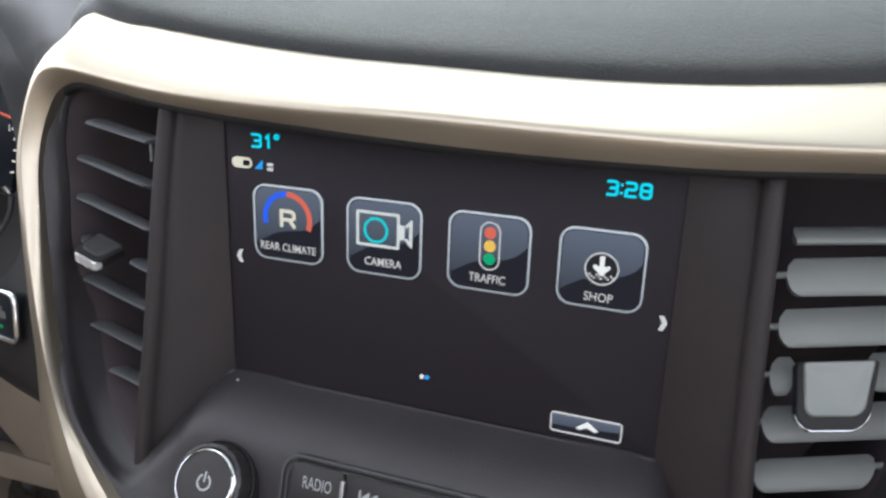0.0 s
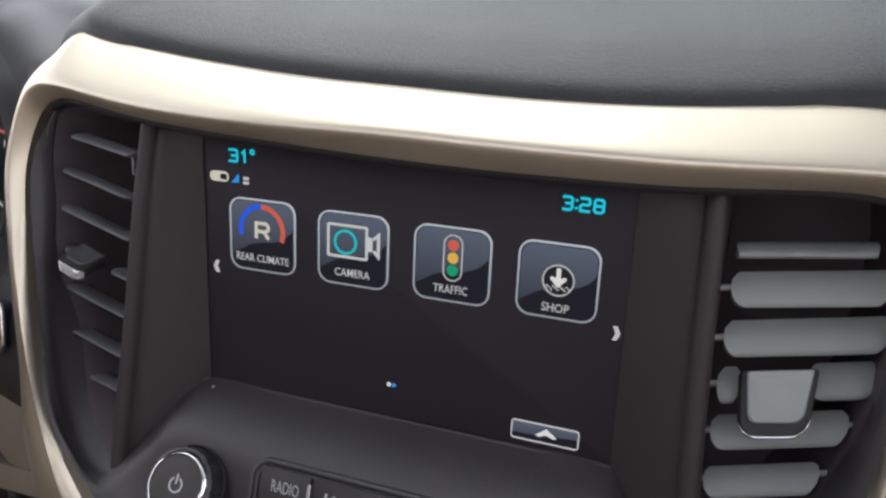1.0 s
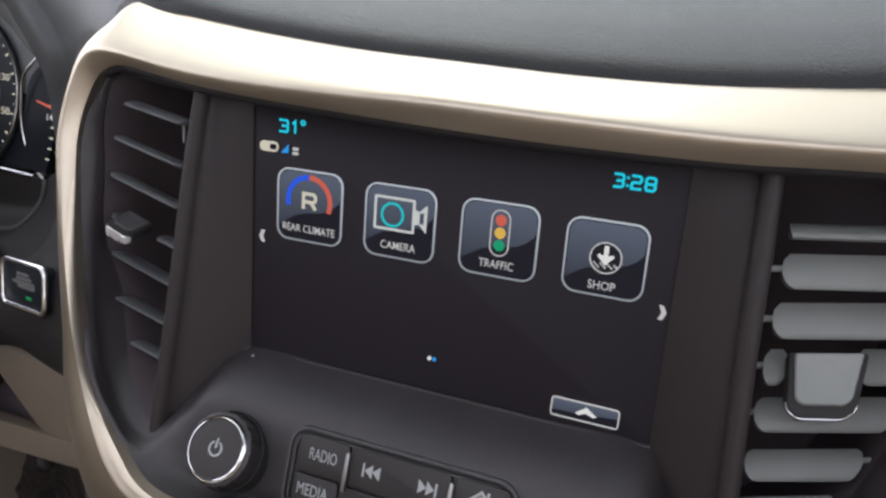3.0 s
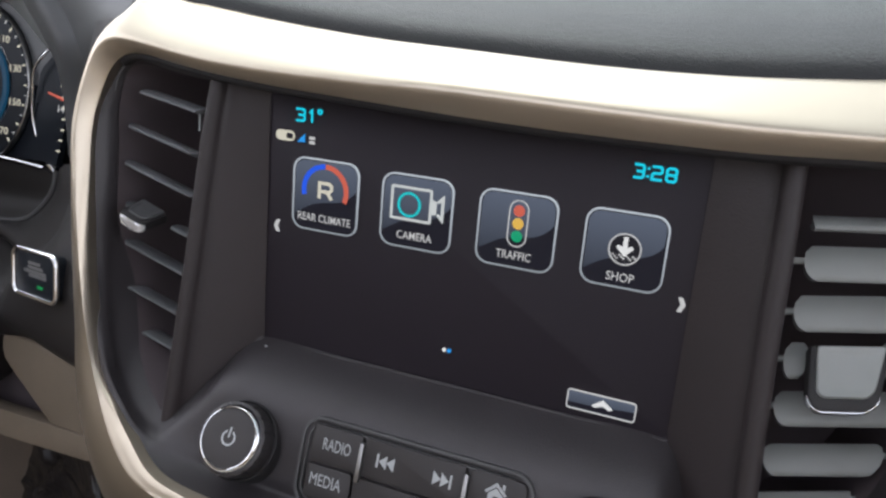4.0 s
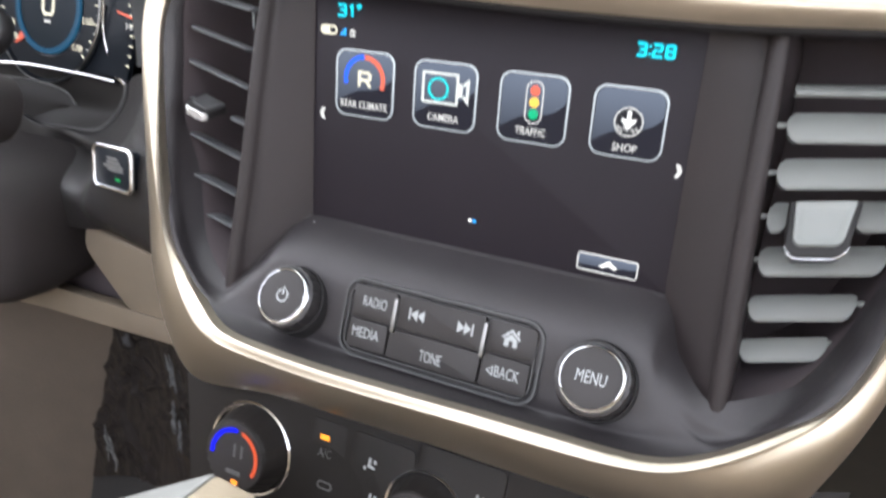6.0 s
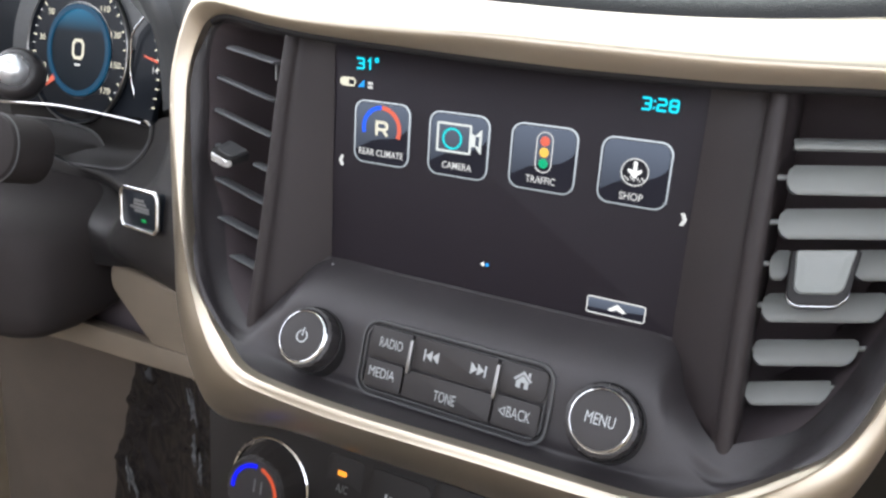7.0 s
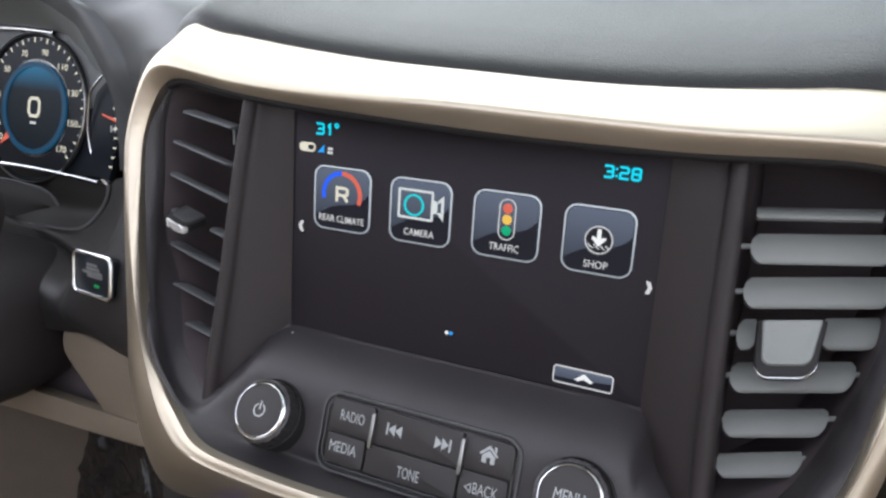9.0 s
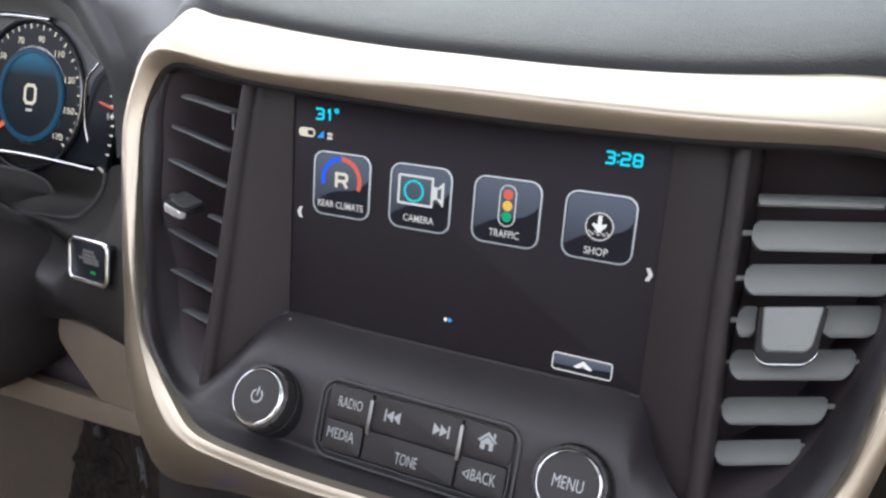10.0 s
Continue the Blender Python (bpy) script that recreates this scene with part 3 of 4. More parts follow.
part("shop_specks", dots, GREYLIT, t4)
bm = digit("3", scr, -.741, .4365, .038, .046, .0095, D, bmesh.new())
digit("1", scr, -.690, .4365, .034, .046, .0095, D, bm)
part("temperature", bm, CYAN, display, "cyan temperature reading")
part("degree_sign", arc_band(scr, -.633, .480, .005, .012, 0, 359.5, D, D + .002, 20), CYAN, display)
bm = bmesh.new()
for ch, x in (("3", .615), ("2", .675), ("8", .7225)):
    digit(ch, scr, x, .396, .031, .044, .0095, D, bm)
for z in (.404, .431):
    slab(scr, shift(rounded(.009, .009, .002), .6605, z), D, D + .002, bm=bm)
part("clock", bm, CYAN, display, "cyan clock reading")
badge = part("network_badge", slab(scr, shift(rounded(.088, .042, .02), -.790, .370), D, 2 * D), CREAM, display)
part("badge_hole", slab(scr, shift(rounded(.030, .022, .006), -.768, .370), 2 * D, 2.4 * D), TILE_LOW, badge)
part("signal_wedge", slab(scr, [(-.733, .350), (-.698, .352), (-.698, .386)], D, 2 * D), SKYBLUE, display)
lte = bmesh.new()
for z in (.372, .354):
    slab(scr, shift(rounded(.026, .012, .003), -.664, z), D, 2 * D, bm=lte)
part("network_bars", lte, GREYLIT, display)
for side, cx, cz in ((-1, -.812, -.012), (1, .835, -.022)):
    chev = [(-.5, 1), (.35, 1), (1, 0), (.35, -1), (-.5, -1), (.1, 0)]
    part("page_arrow", slab(scr, [(cx + side * .019 * x, cz + .026 * z) for x, z in chev], D, 2 * D), GREYLIT, display)
part("page_dot", slab(scr, shift(circle(.0085, 16), -.018, -.389), D, 2 * D), WHITE, display)
part("page_dot", slab(scr, shift(circle(.0085, 16), .003, -.389), D, 2 * D), SKYBLUE, display)
bar = part("drawer_button", slab(scr, shift(rounded(.250, .070, .01), .619, -.461), D, 1.5 * D), TILE_TOP, display, "small dark drawer button with a pale frame")
part("drawer_frame", frame_of(scr, shift(rounded(.258, .078, .014), .619, -.461), shift(rounded(.248, .068, .008), .619, -.461), D, 2.4 * D), GREYLIT, bar)
part("drawer_low", slab(scr, shift([(-.125, -.03), (.125, -.03), (.125, .002), (.06, -.004), (-.02, -.012), (-.125, -.014)], .619, -.461), 1.5 * D, 1.9 * D), TILE_LOW, bar)
part("drawer_arrow", slab(scr, shift([(-.04, -.012), (0, .018), (.04, -.012), (.026, -.018), (.0, -.006), (-.026, -.018)], .625, -.457), 2 * D, 2.6 * D), WHITE, bar)

# ---- radio buttons and knobs on the lower fascia ----
SLOPE = .29
up_low = V(0, SLOPE, 1).normalized()
low = Plane((0, -.06 + SLOPE * -.84, -.84), up=up_low)
K = math.sqrt(1 + SLOPE ** 2)


def lp(x, z):
    return x, (z + .84) * K


radio = thing("radio_button_panel", (0, -.35, -.99), "black radio button panel with pale printed symbols", "button panel")
cx, cz = lp(.005, -.845)
part("panel_base", slab(low, shift(rounded(.917, .325, .07, 8), cx, cz), -.06, .004, .004), GROOVE, radio)
part("panel_groove", frame_of(low, shift(rounded(.927, .335, .074, 8), cx, cz), shift(rounded(.896, .304, .062, 8), cx, cz), -.03, .006), GROOVE, radio)
part("panel_rim", frame_of(low, shift(rounded(.950, .358, .083, 8), cx, cz), shift(rounded(.928, .336, .075, 8), cx, cz), -.03, .022), PANEL_RIM, radio)
part("inner_rim", frame_of(low, shift(rounded(.896, .304, .062, 8), cx, cz), shift(rounded(.884, .292, .058, 8), cx, cz), -.03, .022), PANEL_RIM, radio)


def key(x0, x1, z0, z1, r=.012):
    a, b = lp(x0, z0), lp(x1, z1)
    w, h = b[0] - a[0], b[1] - a[1]
    return part("button", slab(low, shift(rounded(w - .006, h - .006, r), (a[0] + b[0]) / 2, (a[1] + b[1]) / 2), .01, .03, .006), BUTTON, radio)


def mark(text, x, z, h, w, parent, name="lettering"):
    a = lp(x, z)
    return part(name, lettering(text, low, a[0], a[1], h, .031, width=w, deep=.0012), PRINT, parent)


b = key(-.425, -.200, -.842, -.698, .018); mark("RADIO", -.308, -.765, .046, .120, b)
b = key(-.425, -.222, -.980, -.846, .018); mark("MEDIA", -.330, -.902, .046, .136, b)
b = key(-.196, .222, -.846, -.698)
for sx, flip in ((-.094, -1), (.129, 1)):
    a = lp(sx, -.770)
    bm = bmesh.new()
    for k in (-1, 0):
        slab(low, [(a[0] + flip * (.032 * k + 0), a[1] - .026), (a[0] + flip * (.032 * k), a[1] + .026), (a[0] + flip * (.032 * k + .032), a[1])][::flip], .03, .0315, bm=bm)
    slab(low, shift(rounded(.008, .052, .001), a[0] + flip * .038, a[1]), .03, .0315, bm=bm)
    part("skip_symbol", bm, PRINT, b)
b = key(-.218, .224, -.980, -.850); mark("TONE", .0, -.928, .048, .105, b)
b = key(.228, .454, -.836, -.698, .03)
a = lp(.340, -.760)
house = bmesh.new()
for q in ([(-.042, .0), (0, .038), (.042, .0), (.034, -.006), (0, .024), (-.034, -.006)], [(-.028, -.006), (0, .018), (.028, -.006), (.028, -.012), (-.028, -.012)], [(-.028, -.012), (-.008, -.012), (-.008, -.036), (-.028, -.036)], [(.010, -.012), (.028, -.012), (.028, -.036), (.010, -.036)], [(.022, .022), (.022, .036), (.032, .036), (.032, .012)]):
    slab(low, shift(q, *a), .03, .0315, bm=house)
part("home_symbol", house, PRINT, b)
b = key(.228, .446, -.980, -.840, .018); mark("BACK", .350, -.903, .048, .108, b)
a = lp(.272, -.906)
part("back_symbol", frame_of(low, shift([(.016, .022), (-.016, 0), (.016, -.022)], *a), shift([(.011, .013), (-.007, 0), (.011, -.013)], *a), .03, .0315), PRINT, b)
for x0, z0, z1 in ((-.199, -.868, -.722), (.227, -.866, -.722)):
    a, c = lp(x0, z0), lp(x0, z1)
    part("chrome_bar", slab(low, shift(rounded(.016, c[1] - a[1], .005), x0, (a[1] + c[1]) / 2), .02, .048, .006), SATIN, radio, "satin chrome divider bar")


CAP = .10


def knob(x, z, label):
    """A knob whose axis leans further up than the panel it stands on."""
    k = thing("rotary_knob", (x, -.09 + SLOPE * z, z), label, "knob", group="radio knobs")
    cx, cz = lp(x, z)
    tilt = Plane((0, 0, 0), up=(0, .62, 1))
    foot = low.p(cx, cz, .145) - tilt.out * CAP
    pl = Plane(foot, up=tilt.u)
    part("collar", lathe(pl, [(.161, -.12), (.161, .008), (.157, .012), (.150, .006)]), GROOVE, k)
    part("grip", lathe(pl, [(.150, -.12), (.149, .03), (.147, .06), (.146, CAP - .02), (.139, CAP - .014), (.125, CAP - .012)], n=96, flute=16, depth=.035), BLACK_SMOOTH, k)
    part("chrome_ring", lathe(pl, [(.136, CAP - .028), (.1352, CAP - .018), (.1325, CAP - .008), (.127, CAP + .001), (.121, CAP + .005), (.118, CAP + .004), (.1155, CAP - .002), (.115, CAP - .010)], n=64), CHROME, k, "bright chrome ring")
    cap = part("cap", lathe(pl, [(.116, CAP - .012), (.116, CAP - .003), (.109, CAP), (.05, CAP + .001)], n=64), BUTTON, k)
    return cap, pl


cap, pl = knob(-.722, -.817, "black power and volume knob with chrome ring")
bm = arc_band(pl, 0, 0, .024, .031, 115, 425, CAP + .001, CAP + .002, 30)
slab(pl, shift(rounded(.007, .04, .002), 0, .022), CAP + .001, CAP + .002, bm=bm)
part("power_symbol", bm, PRINT, cap)
cap, pl = knob(.714, -.803, "black menu knob with chrome ring")
part("lettering", lettering("MENU", pl, 0, 0, .047, CAP + .001, width=.118, deep=.001), PRINT, cap)

# ---- air vents ----
# Height of each slat's front edge beside the screen, its climb outward, and where it ends.
CLIMB = {1: (.08, .10, .13, .15, .16, .18, .21), -1: (.14, .18, .20, .18, .19, .165, .14)}
FRONT_Z = {1: (.325, .153, -.018, -.183, -.354, -.54, -.715), -1: (.425, .242, .056, -.128, -.315, -.515, -.695)}
SLAT_END = {1: (1.60, 1.66, 1.68, 1.67, 1.61, 1.55, 1.49), -1: (1.53, 1.63, 1.66, 1.66, 1.67, 1.695, 1.73)}


def vent_y(x, side=-1):
    return -.09 + (x - 1.17) * (.22 if side > 0 else .13)


def slat(x0, x1, z, climb, side, tilt, chord=.115, inset=.05):
    """A blade with rounded edges; its front corners are drawn in. tilt: degrees by which its face leans to the cabin."""
    t = .013 if side > 0 else .0075
    c, s = math.cos(radians(tilt)), math.sin(radians(tilt))
    prof = [(.002, -t), (-.009, -t * .6), (-.013, 0), (-.009, t * .6), (.002, t), (.022, t * 1.3), (.05, t * 1.5), (.085, t * 1.2), (chord, t * .4), (chord, -t * .4), (.06, -t), (.022, -t)]
    n, rows = 12, []
    for i in range(n + 1):
        f = i / n
        row = []
        for a, d in prof:
            q = max(0.0, 1 - (a + .013) / .075)
            r = max(0.0, (a - .06) / (chord - .06))
            g = inset * (1 - math.sqrt(max(0.0, 1 - q * q))) + .02 * (1 - math.sqrt(max(0.0, 1 - r * r)))
            x = x0 + g + (x1 - x0 - 2 * g) * f
            row.append((side * x, vent_y(x, side) + .02 + a * c - d * s, z + climb * (x - 1.2) + (a + .013) * s + d * c))
        rows.append(row)
    bm = grid(rows, closed_u=True)
    bm.verts.ensure_lookup_table()
    m = len(prof)
    bm.faces.new([bm.verts[i] for i in range(m)])
    bm.faces.new([bm.verts[n * m + i] for i in range(m)])
    return bm


def tab_outline(w, h, r_top, r_low, taper, n=7):
    """A tab's face: nearly square above, well rounded below."""
    out = []
    for cx, cz, r, a0 in ((w / 2 - r_top, h / 2 - r_top, r_top, 0), (-w / 2 + r_top, h / 2 - r_top, r_top, 90), (-w / 2 + r_low, -h / 2 + r_low, r_low, 180), (w / 2 - r_low, -h / 2 + r_low, r_low, 270)):
        for i in range(n + 1):
            a = radians(a0 + 90 * i / n)
            z = cz + r * math.sin(a)
            out.append(((cx + r * math.cos(a)) * (1 + taper * z / h), z))
    return out


def vent(side, tilt, mid_x, tab_z, lean, size, lip_deep, thick, label):
    v = thing("air_vent", (side * 1.4, .1, -.7), label, "air vent", group="centre air vents")
    wide = (0.0, .05, .065, .055, .045, .02)
    edge = spline(mirrored([(x + wide[k - 4], y, z) if side < 0 and 4 <= k <= 9 else (x, y, z) for k, (x, y, z) in enumerate(EDGE)], side), 150)
    a, b = round(149 * 4 / 16), round(149 * 14 / 16)
    loop = edge[a:b + 1] + [V(side * 1.15, .12, z) for z in (.45, .2, 0, -.3, -.6, -.85)]
    mid = V(side * 1.38, 0, -.1)
    rows = [loop] + [[V(mid.x + (p.x - mid.x) * f, p.y + d, mid.z + (p.z - mid.z) * f) for p in loop] for f, d in ((.985, .05), (.965, .16), (.95, .3), (.9, .6))]
    part("mouth", grid(rows[:3], closed_u=True), PIT, v)
    bm = grid(rows[2:], closed_u=True)
    bm.verts.ensure_lookup_table()
    k = len(loop)
    bm.faces.new([bm.verts[2 * k + i] for i in range(k)])
    part("housing", bm, PIT, v)
    c, s = math.cos(radians(tilt)), math.sin(radians(tilt))
    blade = GREY if side > 0 else GREY_SHADED
    for i, (z, climb, x1) in enumerate(zip(FRONT_Z[side], CLIMB[side], SLAT_END[side])):
        # The upper slat stands flatter, the lower ones are narrower.
        t = tilt * (.12, .95, 1, 1, 1, .95, .9)[i]
        ch = (.10, .115, .115, .115, .11, .10, .092)[i]
        if i == 3:
            sl = part("slat", slat(1.185 if side > 0 else 1.175, mid_x - .105, z, climb, side, t, ch, .03), blade, v)
            part("slat", slat(mid_x + .095, x1, z, climb, side, t, ch), blade, v)
        else:
            sl = part("slat", slat(1.185 if side > 0 else 1.175, x1, z, climb, side, t, ch, .05 if i else .012), blade, v)
        for xa, xb in ((1.12, 1.21), (x1 - .03, x1 + .10)):
            if i == 0 or xb > 1.3 and (side < 0 or i < 3):
                continue
            ends = [(side * x, vent_y(x, side) + .02 + .062 * c, z + climb * (x - 1.2) + .072 * s) for x in (xa, xb)]
            part("pin", rod(ends[0], ends[1], .011), GREY, sl)
    if side < 0:
        # A thin paler bead stands for the highlight on the fascia's lip round the vent.
        part("lip_highlight", tube(spline([(-1.70, .0, .42), (-1.665, .0, .53), (-1.58, .0, .607), (-1.47, .0, .602), (-1.30, .0, .577), (-1.17, .0, .565), (-1.06, .0, .56)], 40), .0055), PANEL_RIM, v)
        z = FRONT_Z[-1][0]
        part("link", rod((-1.195, vent_y(1.2) + .05, z + .01), (-1.195, vent_y(1.2) + .05, z - .085), .006), GREY_SHADED, v)
    # The thumb tab that slides along the middle slat.
    tp = Plane((side * mid_x, vent_y(mid_x) - .045, tab_z), right=(1, .13 * side, .17 * side if side > 0 else -.25), up=lean)
    shape = tab_outline(.219 * size, .214 * size, .012, .055 * size, .17)
    tab = part("thumb_tab", slab(tp, shape, -.055 * size * size, .016 * thick, .014 * thick), GROOVE, v, "dark thumb tab with a grey pad and chrome lip")
    lip = [(x * 1.02, z * 1.02 - .002) for x, z in shape if z < -.045]
    part("chrome_lip", slab(tp, lip, -.03 - lip_deep, .004, .008 if side > 0 else .016), CHROME if side > 0 else STALK, tab)
    # A shallow dish in the pad.
    face = tab_outline(.180 * size, .168 * size, .010, .034, .22)
    rings = [[tp.p(x * f, z * f + .018, d * thick) for x, z in face] for f, d in ((1, .012), (1, .028), (.95, .033), (.80, .032), (.74, .0285), (.6, .0268), (.3, .0262))]
    bm = grid(rings, closed_u=True)
    bm.verts.ensure_lookup_table()
    bm.faces.new([bm.verts[6 * len(face) + i] for i in range(len(face))])
    part("tab_pad", bm, TAB_GREY if side > 0 else PANEL_RIM, tab)
    return v


vent(1, 50, 1.366, -.128, (0, .6, 1), 1.0, 0.0, 1.0, "grey slatted air vent, passenger side of the stack")
vent(-1, -11, 1.46, -.05, (0, 6, 1), .74, .008, .45, "grey slatted air vent, driver side of the stack")


# ---- dashboard top and driver side ----
FRONT = [(-2.35, .45), (-2.05, .68), (-1.85, .84), (-1.62, .936), (-1.37, .902), (-1.09, .861), (-.76, .828), (-.40, .804), (0, .790), (.36, .780), (.68, .778), (.97, .786), (1.25, .806), (1.52, .834), (1.72, .79), (1.95, .72), (3.2, .5), (7.3, .36)]
profile = [(.16, -.20), (.10, -.10), (.10, -.035), (.113, .005), (.14, .038), (.19, .072), (.28, .118), (.44, .187), (.70, .28), (1.1, .405), (1.6, .55), (3.2, .99), (6.6, 1.9)]
single("dashboard_top", sheet([[(x, dy + .25 * max(0.0, min(1.0, (-x - 1.55) / .45)) + 1.6 * max(0.0, -x - 1.85), zf + dz) for x, zf in FRONT] for dy, dz in profile], 160, 50), PAD, "dark grey grained leather dashboard top pad", "dashboard", kind="structure")

dd = thing("driver_dashboard", (-2.6, .3, -.6), "dark plastic driver side dashboard with a hooded cluster recess", "dashboard")
part("panel", sheet([[(-1.7, .2, .78), (-1.78, .12, .4), (-1.78, .05, 0), (-1.74, .0, -.35), (-1.7, -.02, -.68), (-1.64, -.04, -.97), (-1.6, .10, -1.16)],
                     [(-2.3, .5, .75), (-2.4, .5, .4), (-2.42, .48, 0), (-2.4, .32, -.33), (-2.38, .17, -.6), (-2.35, .16, -.98), (-2.3, .30, -1.13)],
                     [(-2.85, 1.0, .66), (-2.9, 1.0, .3), (-2.95, 1.0, -.05), (-2.95, .92, -.42), (-2.88, .45, -.68), (-2.85, .30, -.95), (-2.8, .42, -1.12)],
                     [(-3.5, 1.5, .5), (-3.5, 1.5, .25), (-3.5, 1.5, -.1), (-3.55, 1.32, -.66), (-3.6, .98, -.76), (-3.6, .5, -.9), (-3.6, .45, -1.18)],
                     [(-6.5, 1.6, .5), (-6.5, 1.6, .25), (-6.5, 1.6, -.1), (-6.5, 1.35, -.66), (-6.5, .95, -.78), (-6.5, .5, -.95), (-6.5, .45, -1.03)]], 50, 50), DRIVER_BLACK, dd)
arch_f = [(-3.04, .95, -.1), (-3.0, .9, .2), (-2.96, .83, .426), (-3.0, .8, .57), (-3.14, .8, .76), (-3.31, .8, .92), (-3.9, .8, 1.1), (-5.2, .8, 1.15), (-6.3, .8, 1.0)]
arch_b = [(-3.45, 1.45, -.1), (-3.5, 1.42, .2), (-3.56, 1.4, .42), (-3.622, 1.36, .515), (-3.745, 1.36, .613), (-3.914, 1.36, .752), (-4.2, 1.4, .84), (-5.2, 1.45, .86), (-6.1, 1.45, .7)]
arch_o = [(-2.6, .9, -.1), (-2.62, .85, .25), (-2.70, .76, .56), (-2.78, .76, .72), (-2.92, .76, .9), (-3.115, .76, 1.02), (-3.8, .76, 1.22), (-5.2, .76, 1.28), (-6.4, .76, 1.1)]
arch_r = [(-1.9, .32, -.1), (-1.9, .32, .3), (-1.8, .32, .65), (-1.7, .34, .84), (-1.62, .5, 1.02), (-2.0, 1.0, 1.2), (-3.2, 1.6, 1.5), (-5.2, 1.8, 1.6), (-7, 1.8, 1.5)]


def between(a, b, f, lift=0.0):
    return [tuple(Vector(p).lerp(Vector(q), f) + V(0, -lift, lift)) for p, q in zip(a, b)]


part("hood_inner", sheet([arch_f, between(arch_f, arch_b, .5), arch_b], 60, 12), GREY, dd)
part("hood_lip", sheet([arch_f, between(arch_f, arch_o, .5, .05), arch_o], 60, 8), HOOD_LIGHTENED, dd)
part("hood_shell", sheet([arch_o, between(arch_o, arch_r, .5, .05), arch_r], 60, 12), HOOD_LIGHTENED, dd)
far_edge = [(-1.6, 6.5, 1.95), (-1.6, 6.5, 2.0), (-2.2, 6.5, 2.05), (-3.4, 6.5, 2.1), (-5.2, 6.5, 2.1), (-7.2, 6.5, 2.0)]
part("cowl", sheet([arch_r[3:], between(arch_r[3:], far_edge, .5, 0), far_edge], 40, 16), PAD, dd)
low_rim = [(-3.30, 1.1, -.25), (-3.33, 1.1, -.37), (-3.43, 1.1, -.50), (-3.59, 1.1, -.618), (-3.76, 1.1, -.66), (-4.02, 1.1, -.672), (-4.36, 1.1, -.68), (-4.64, 1.1, -.57), (-5.2, 1.1, -.45)]
up_rim = [(-3.46, 1.29, -.25), (-3.49, 1.29, -.28), (-3.56, 1.29, -.305), (-3.65, 1.29, -.30), (-3.85, 1.29, -.29), (-4.2, 1.29, -.275), (-4.5, 1.29, -.272), (-4.8, 1.29, -.28), (-5.3, 1.29, -.31)]
part("lower_tray", sheet([up_rim, between(up_rim, low_rim, .5, -.06), low_rim], 40, 12), PANEL_DARK, dd)
dash_edge = [(-2.30, .52, .0), (-2.29, .44, -.2), (-2.28, .34, -.40), (-2.42, .29, -.6), (-2.83, .49, -.71), (-3.3, .78, -.76), (-3.7, 1.0, -.80), (-4.3, 1.02, -.84), (-5.2, 1.0, -.84)]
part("tray_surround", sheet([low_rim, between(low_rim, dash_edge, .25, .03), between(low_rim, dash_edge, .65, .02), dash_edge], 50, 16), DRIVER_BLACK, dd)
part("tray_rim", tube(spline([V(x, y - .02, z) for x, y, z in low_rim], 40), .018), PANEL_RIM, dd)
part("column_top", sheet([[(-3.752, 1.0, -.448), (-3.83, 1.0, -.382), (-3.95, 1.0, -.344), (-4.32, 1.0, -.321), (-4.8, 1.0, -.35), (-5.3, 1.0, -.4)], [(-3.8, .98, -.47), (-3.92, .96, -.45), (-4.05, .95, -.44), (-4.35, .94, -.44), (-4.8, .95, -.45), (-5.3, .95, -.5)], [(-3.86, .99, -.49), (-3.94, .97, -.508), (-4.216, .96, -.592), (-4.45, .96, -.56), (-4.8, .96, -.55), (-5.3, .96, -.6)]], 30, 10), GROOVE, dd)
part("column_rim", tube(spline([(-3.755, 1.0, -.455), (-3.83, 1.0, -.382), (-3.95, 1.0, -.344), (-4.12, 1.0, -.329), (-4.32, 1.0, -.321), (-4.8, 1.0, -.34)], 30), .010), PANEL_RIM, dd)

cluster = thing("instrument_cluster", (-4.5, 1.3, -.4), "lit instrument cluster with speedometer and temperature gauge", "instrument cluster")
cp = Plane((-4.443, 1.38, .213), up=(0, .15, 1))
part("gauge_backing", slab(cp, shift(rounded(2.25, 1.14, .2), -.2, .09), -.06, -.02), LENS, cluster)
dial = part("speedometer", lathe(cp, [(.61, -.02), (.61, .03), (.59, .035), (.575, .01), (.40, .0)], n=64), LENS, cluster, "round speedometer with white numerals and blue centre")
part("dial_rim", lathe(cp, [(.61, .0), (.615, .035), (.608, .042), (.598, .03), (.598, .0)], n=72), SATIN, dial)
part("blue_ring", frame_of(cp, circle(.378, 56), circle(.335, 56), .0, .02), glow("lit_deep_blue", (0.012, 0.11, 0.22), 0.36), dial)
part("blue_glow", slab(cp, [(x, z) for x, z in circle(.34, 48)], .004, .008), fading_glow("lit_blue_fade", (0.01, 0.17, 0.32), 0.6, 0.72, 0.02), dial)
part("speed_reading", digit("0", cp, -.060, -.064, .120, .144, .026, .010, bmesh.new()), CREAM, dial)
part("speed_unit", slab(cp, shift(rounded(.07, .02, .004), 0, -.12), .012, .014), GREYLIT, dial)
